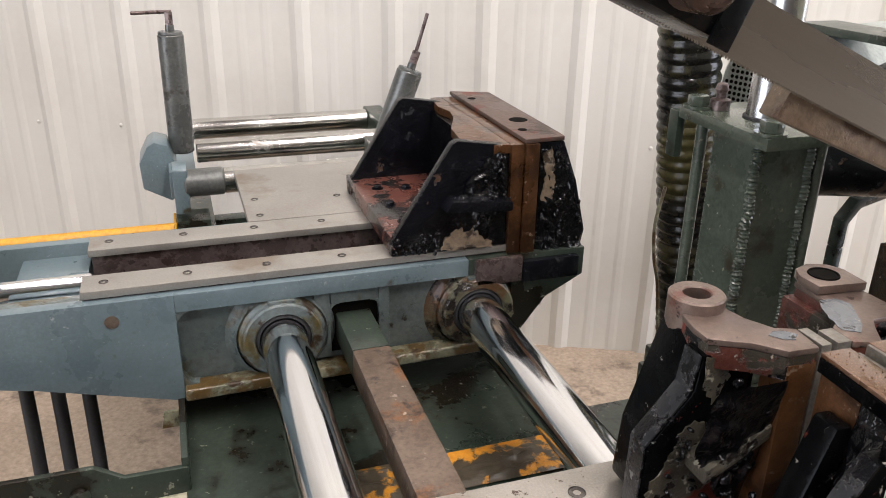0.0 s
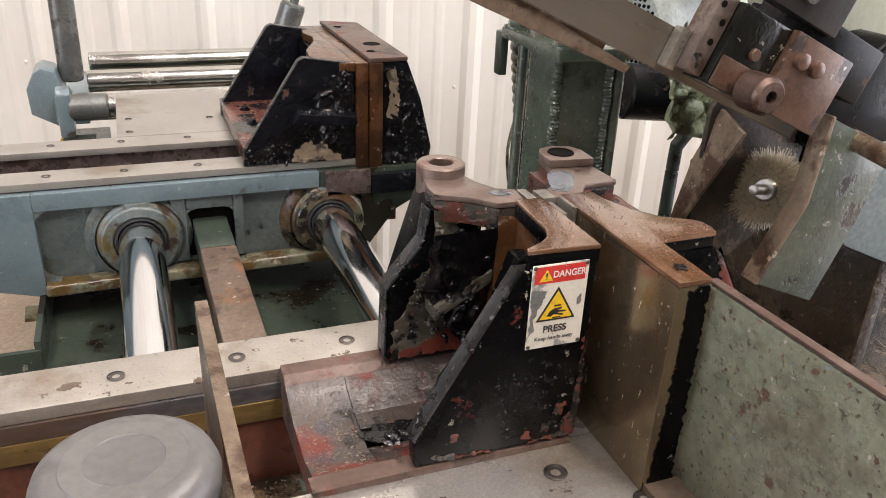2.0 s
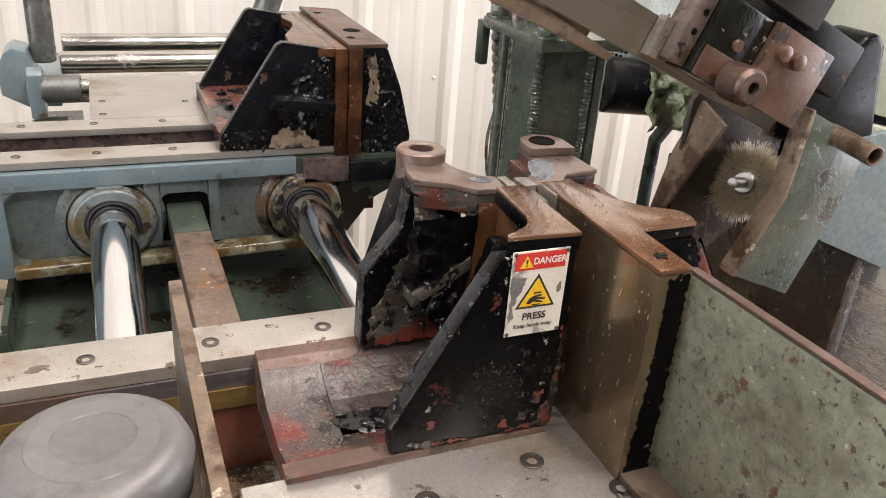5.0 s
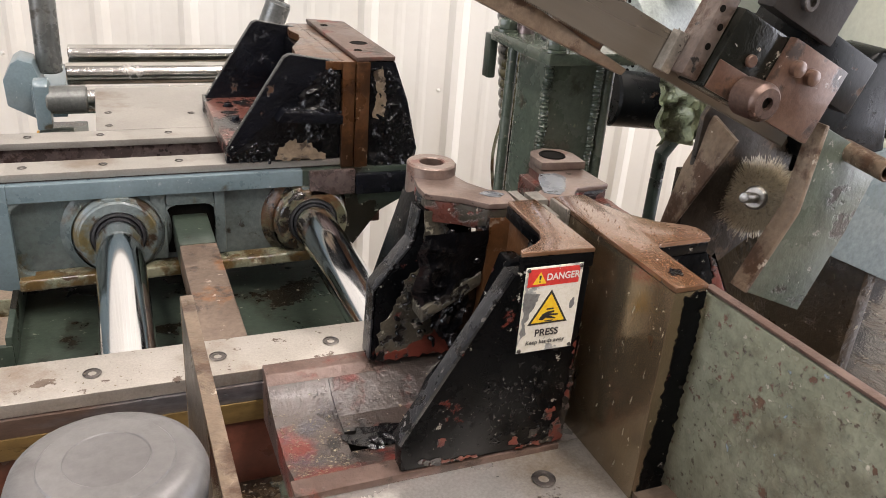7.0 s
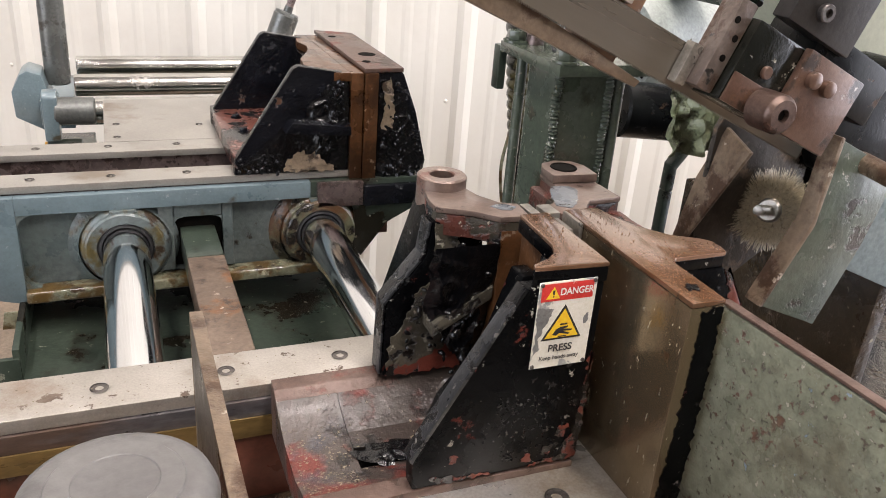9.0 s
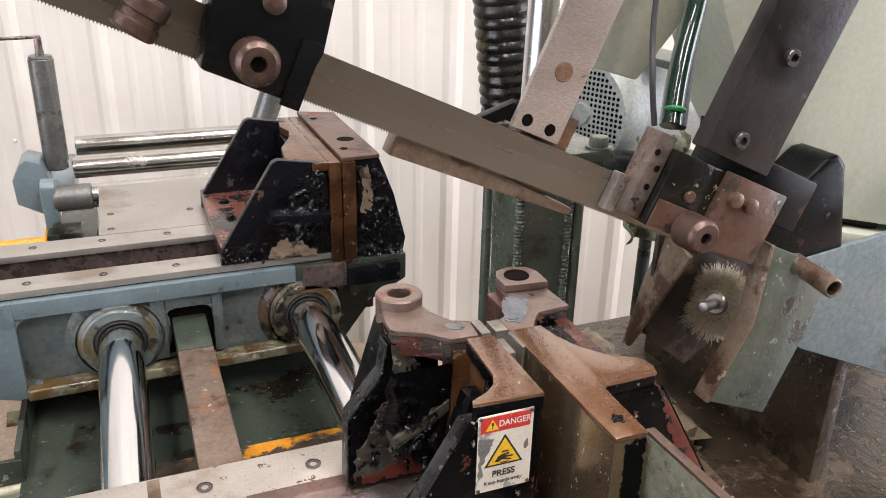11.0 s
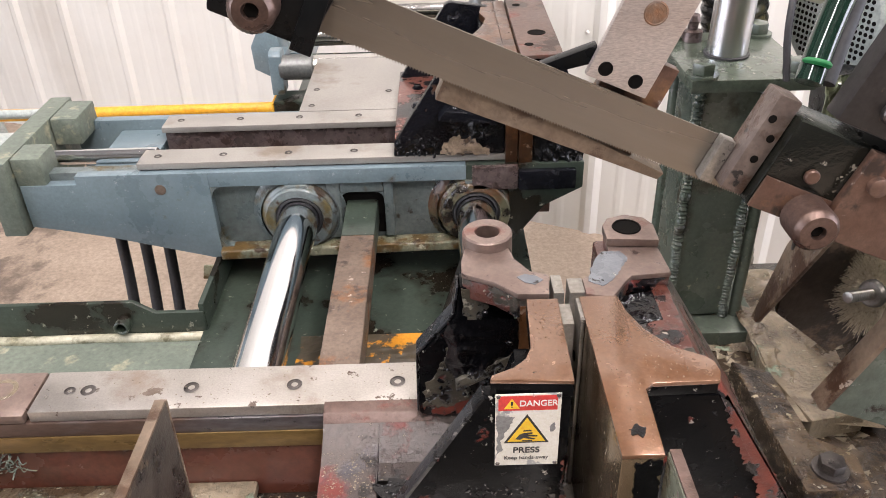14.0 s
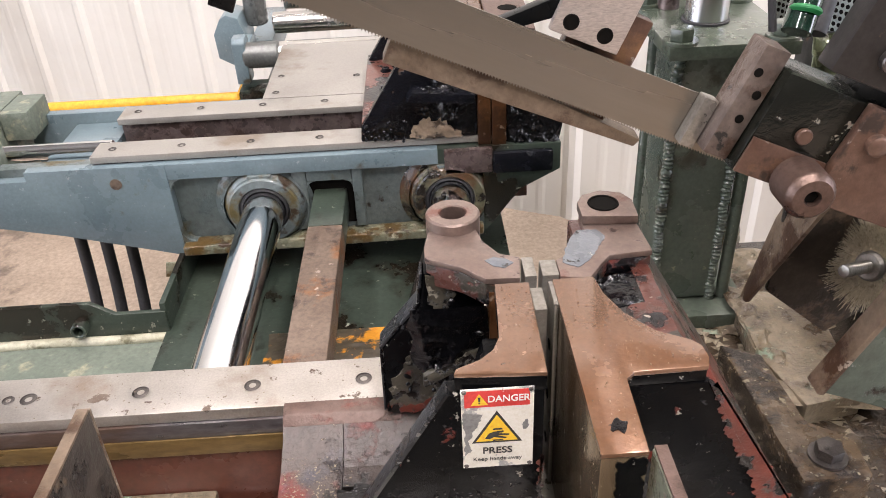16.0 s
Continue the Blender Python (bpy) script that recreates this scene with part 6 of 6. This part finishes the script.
part("brace", box(0.60, 0.62, -0.0495, 0.30, -0.236, 0.03, 0.002), 'darksludge', tr)
# dark sheet added in place of the unlit recess under the head
part("shade_sheet", box(0.62, 1.0, 0.20, 0.21, -0.15, 0.10, 0.001), 'darkarm', tr)
mo = thing("drive_motor", (0.645, 0.6, 0.07), "light grey motor with a perforated fan cover", "motor")
MC, MD = Vector((0.645, 0.600, 0.165)), Vector((-0.95, -0.31, 0)).normalized()
part("body", rod(MC - MD * 0.34, MC - MD * 0.03, 0.094, 0.01, 48), 'motor', mo)
fc = part("fan_cover", lathe([(0.094, -0.031), (0.101, -0.03), (0.101, 0.0), (0.092, 0.012), (0.02, 0.016), (0.018, 0.022), (0, 0.022)], MC, MC + MD, 48), 'motor', mo, "domed grey fan cover")
holes = bmesh.new()
ms = MD.cross(Vector((0, 0, 1)))
for i in range(-9, 10):
    for j in range(-9, 10):
        ha, hb = i * 0.0092, j * 0.0092
        if 0.024 < math.hypot(ha, hb) < 0.084:
            p = MC + ms * ha + Vector((0, 0, hb)) + MD * (0.0150 - 0.0035 * (math.hypot(ha, hb) / 0.084))
            bmesh.ops.create_cone(holes, cap_ends=True, segments=8, radius1=0.0032, radius2=0.0032, depth=0.004,
                                  matrix=Matrix.Translation(p) @ MD.to_track_quat('Z', 'Y').to_matrix().to_4x4())
# vent perforations are black plugs, their shade put into the colour
part("vents", holes, 'painted_hole', fc)
part("mounting_plate", box(0.72, 0.80, 0.101, 0.66, 0.256, 0.270, 0.003), 'green', mo)
hd = thing("head_frame", (0.688, 0.44, FLOOR), "dark green frame strap of the saw head", "frame strap")
part("strap", prism([(0.705, -0.06), (0.721, -0.06), (0.721, -0.02), (0.740, 0.005), (0.84, 0.030), (0.84, 0.046), (0.730, 0.020), (0.706, -0.012)], 'y', 0.47, 0.49, 0.003), 'green', hd)
part("strap_leg", box(0.705, 0.721, 0.47, 0.49, FLOOR, -0.0602, 0.003), 'green', hd)
# black rod stands for the motor's dark lower half, shade in the colour
part("motor_underside", rod((0.580, 0.47, 0.090), (0.85, 0.42, 0.075), 0.045, 0.004), 'blackpaint', hd)
rag = bmesh.new()
bmesh.ops.create_grid(rag, x_segments=22, y_segments=26, size=1)
for v in rag.verts:
    a, b = v.co.x, v.co.y
    n1 = noise.noise(Vector((a * 1.7, b * 1.9, 0.3)))
    n2 = noise.noise(Vector((a * 4.5, b * 4.2, 7.1)))
    wd = 0.036 + 0.008 * noise.noise(Vector((b * 2, 3.3, 1)))
    v.co = Vector((0.432 + a * wd, 0.10 + n1 * 0.022 + n2 * 0.016, 0.200 + b * 0.062 + 0.01 * n2 * a))
sol = bmesh.ops.solidify(rag, geom=rag.faces[:], thickness=0.002)
hanging = solid("hanging_rag", rag, 'ragcloth', "stiff oily yellow-green rag hanging from the saw head", "rag")
part("red_scrap", blotch([(0.441, 0.120), (0.442, 0.137), (0.461, 0.156), (0.478, 0.159), (0.472, 0.145), (0.457, 0.127)], 'y', 0.084, 0.086, 0.006, 5, 0.004), 'redpaint', hanging, "dark red torn scrap")

# ---- sludge tray on the right ----
st = thing("sludge_tray", (0.6, 0, -0.236), "tray coated with oily brown sludge", "chip tray")
# tray floor takes the sludge tone with the chute's shade painted in
part("tray_floor", box(0.345, 1.0, -0.45, 0.41, -0.236, -0.150, 0.003), 'darksludge', st)
part("low_floor", box(0.20, 0.344, -0.45, 0.05, -0.236, -0.160, 0.003), 'sludge', st)
part("sludge_heap", sheet((0.345, 0.20, -0.1515), (0.22, 0, 0), (0, 0.20, 0.0), (0, 0, 1), 0.022, 41.0, None, 60, 30.0), 'palesludge', st, "heaped wet sludge")
part("front_heap", sheet((0.300, -0.30, -0.1590), (0.34, 0, 0.004), (0, 0.24, 0.004), (0, 0, 1), 0.016, 47.0, None, 60, 30.0), 'sludge', st, "heaped wet sludge")
pd = thing("anchor_block", (0.46, -0.03, -0.15), "oily brown anchor block with a black hex bolt", "anchor block")
part("block", prism([(0.400, -0.053), (0.466, -0.053), (0.470, -0.006), (0.434, 0.022), (0.428, 0.125), (0.388, 0.146)], 'z', -0.150, -0.112, 0.003), 'sludge', pd)
part("slab", prism([(0.449, 0.0502), (0.515, 0.062), (0.530, 0.20), (0.44, 0.27), (0.430, 0.13)], 'z', -0.150, -0.120, 0.003), 'palesludge', pd, "pale crusted ledge with flaking green paint")
part("crust", join(sheet((0.432, 0.055, -0.123), (0.105, 0, -0.016), (0, 0.21, 0.0), (0, 0, 1), 0.020, 43.0, None, 60, 34.0)), 'palesludge', pd, "heaped cream crust with green flakes")
hexbolt(pd, 0.434, -0.026, -0.112, 0.0135, 0.014)
solid("scattered_shavings", join(flecks(500, (0.30, 0.52), (0.05, 0.28), -0.150, 0.006, 71), flecks(250, (0.33, 0.5), (-0.1, 0.1), -0.15, 0.004, 72)), 'chips', "curled metal shavings on the tray", "metal chips", kind="stuff")

# beads of coolant and chips on the front surfaces
bead = join(lumps(55, (0.112, 0.130), (-0.190, -0.106), (0.1690, 0.1693), 0.0008, 91, 0.45), lumps(75, (0.1505, 0.173), (-0.255, -0.106), (0.1695, 0.1698), 0.0008, 92, 0.45),
            lumps(40, (0.180, 0.222), (-0.195, -0.172), (0.1695, 0.1698), 0.0008, 93, 0.45))
solid("coolant_beads", bead, 'bead', "small shiny beads of coolant on the jaw tops", "coolant", kind="stuff")
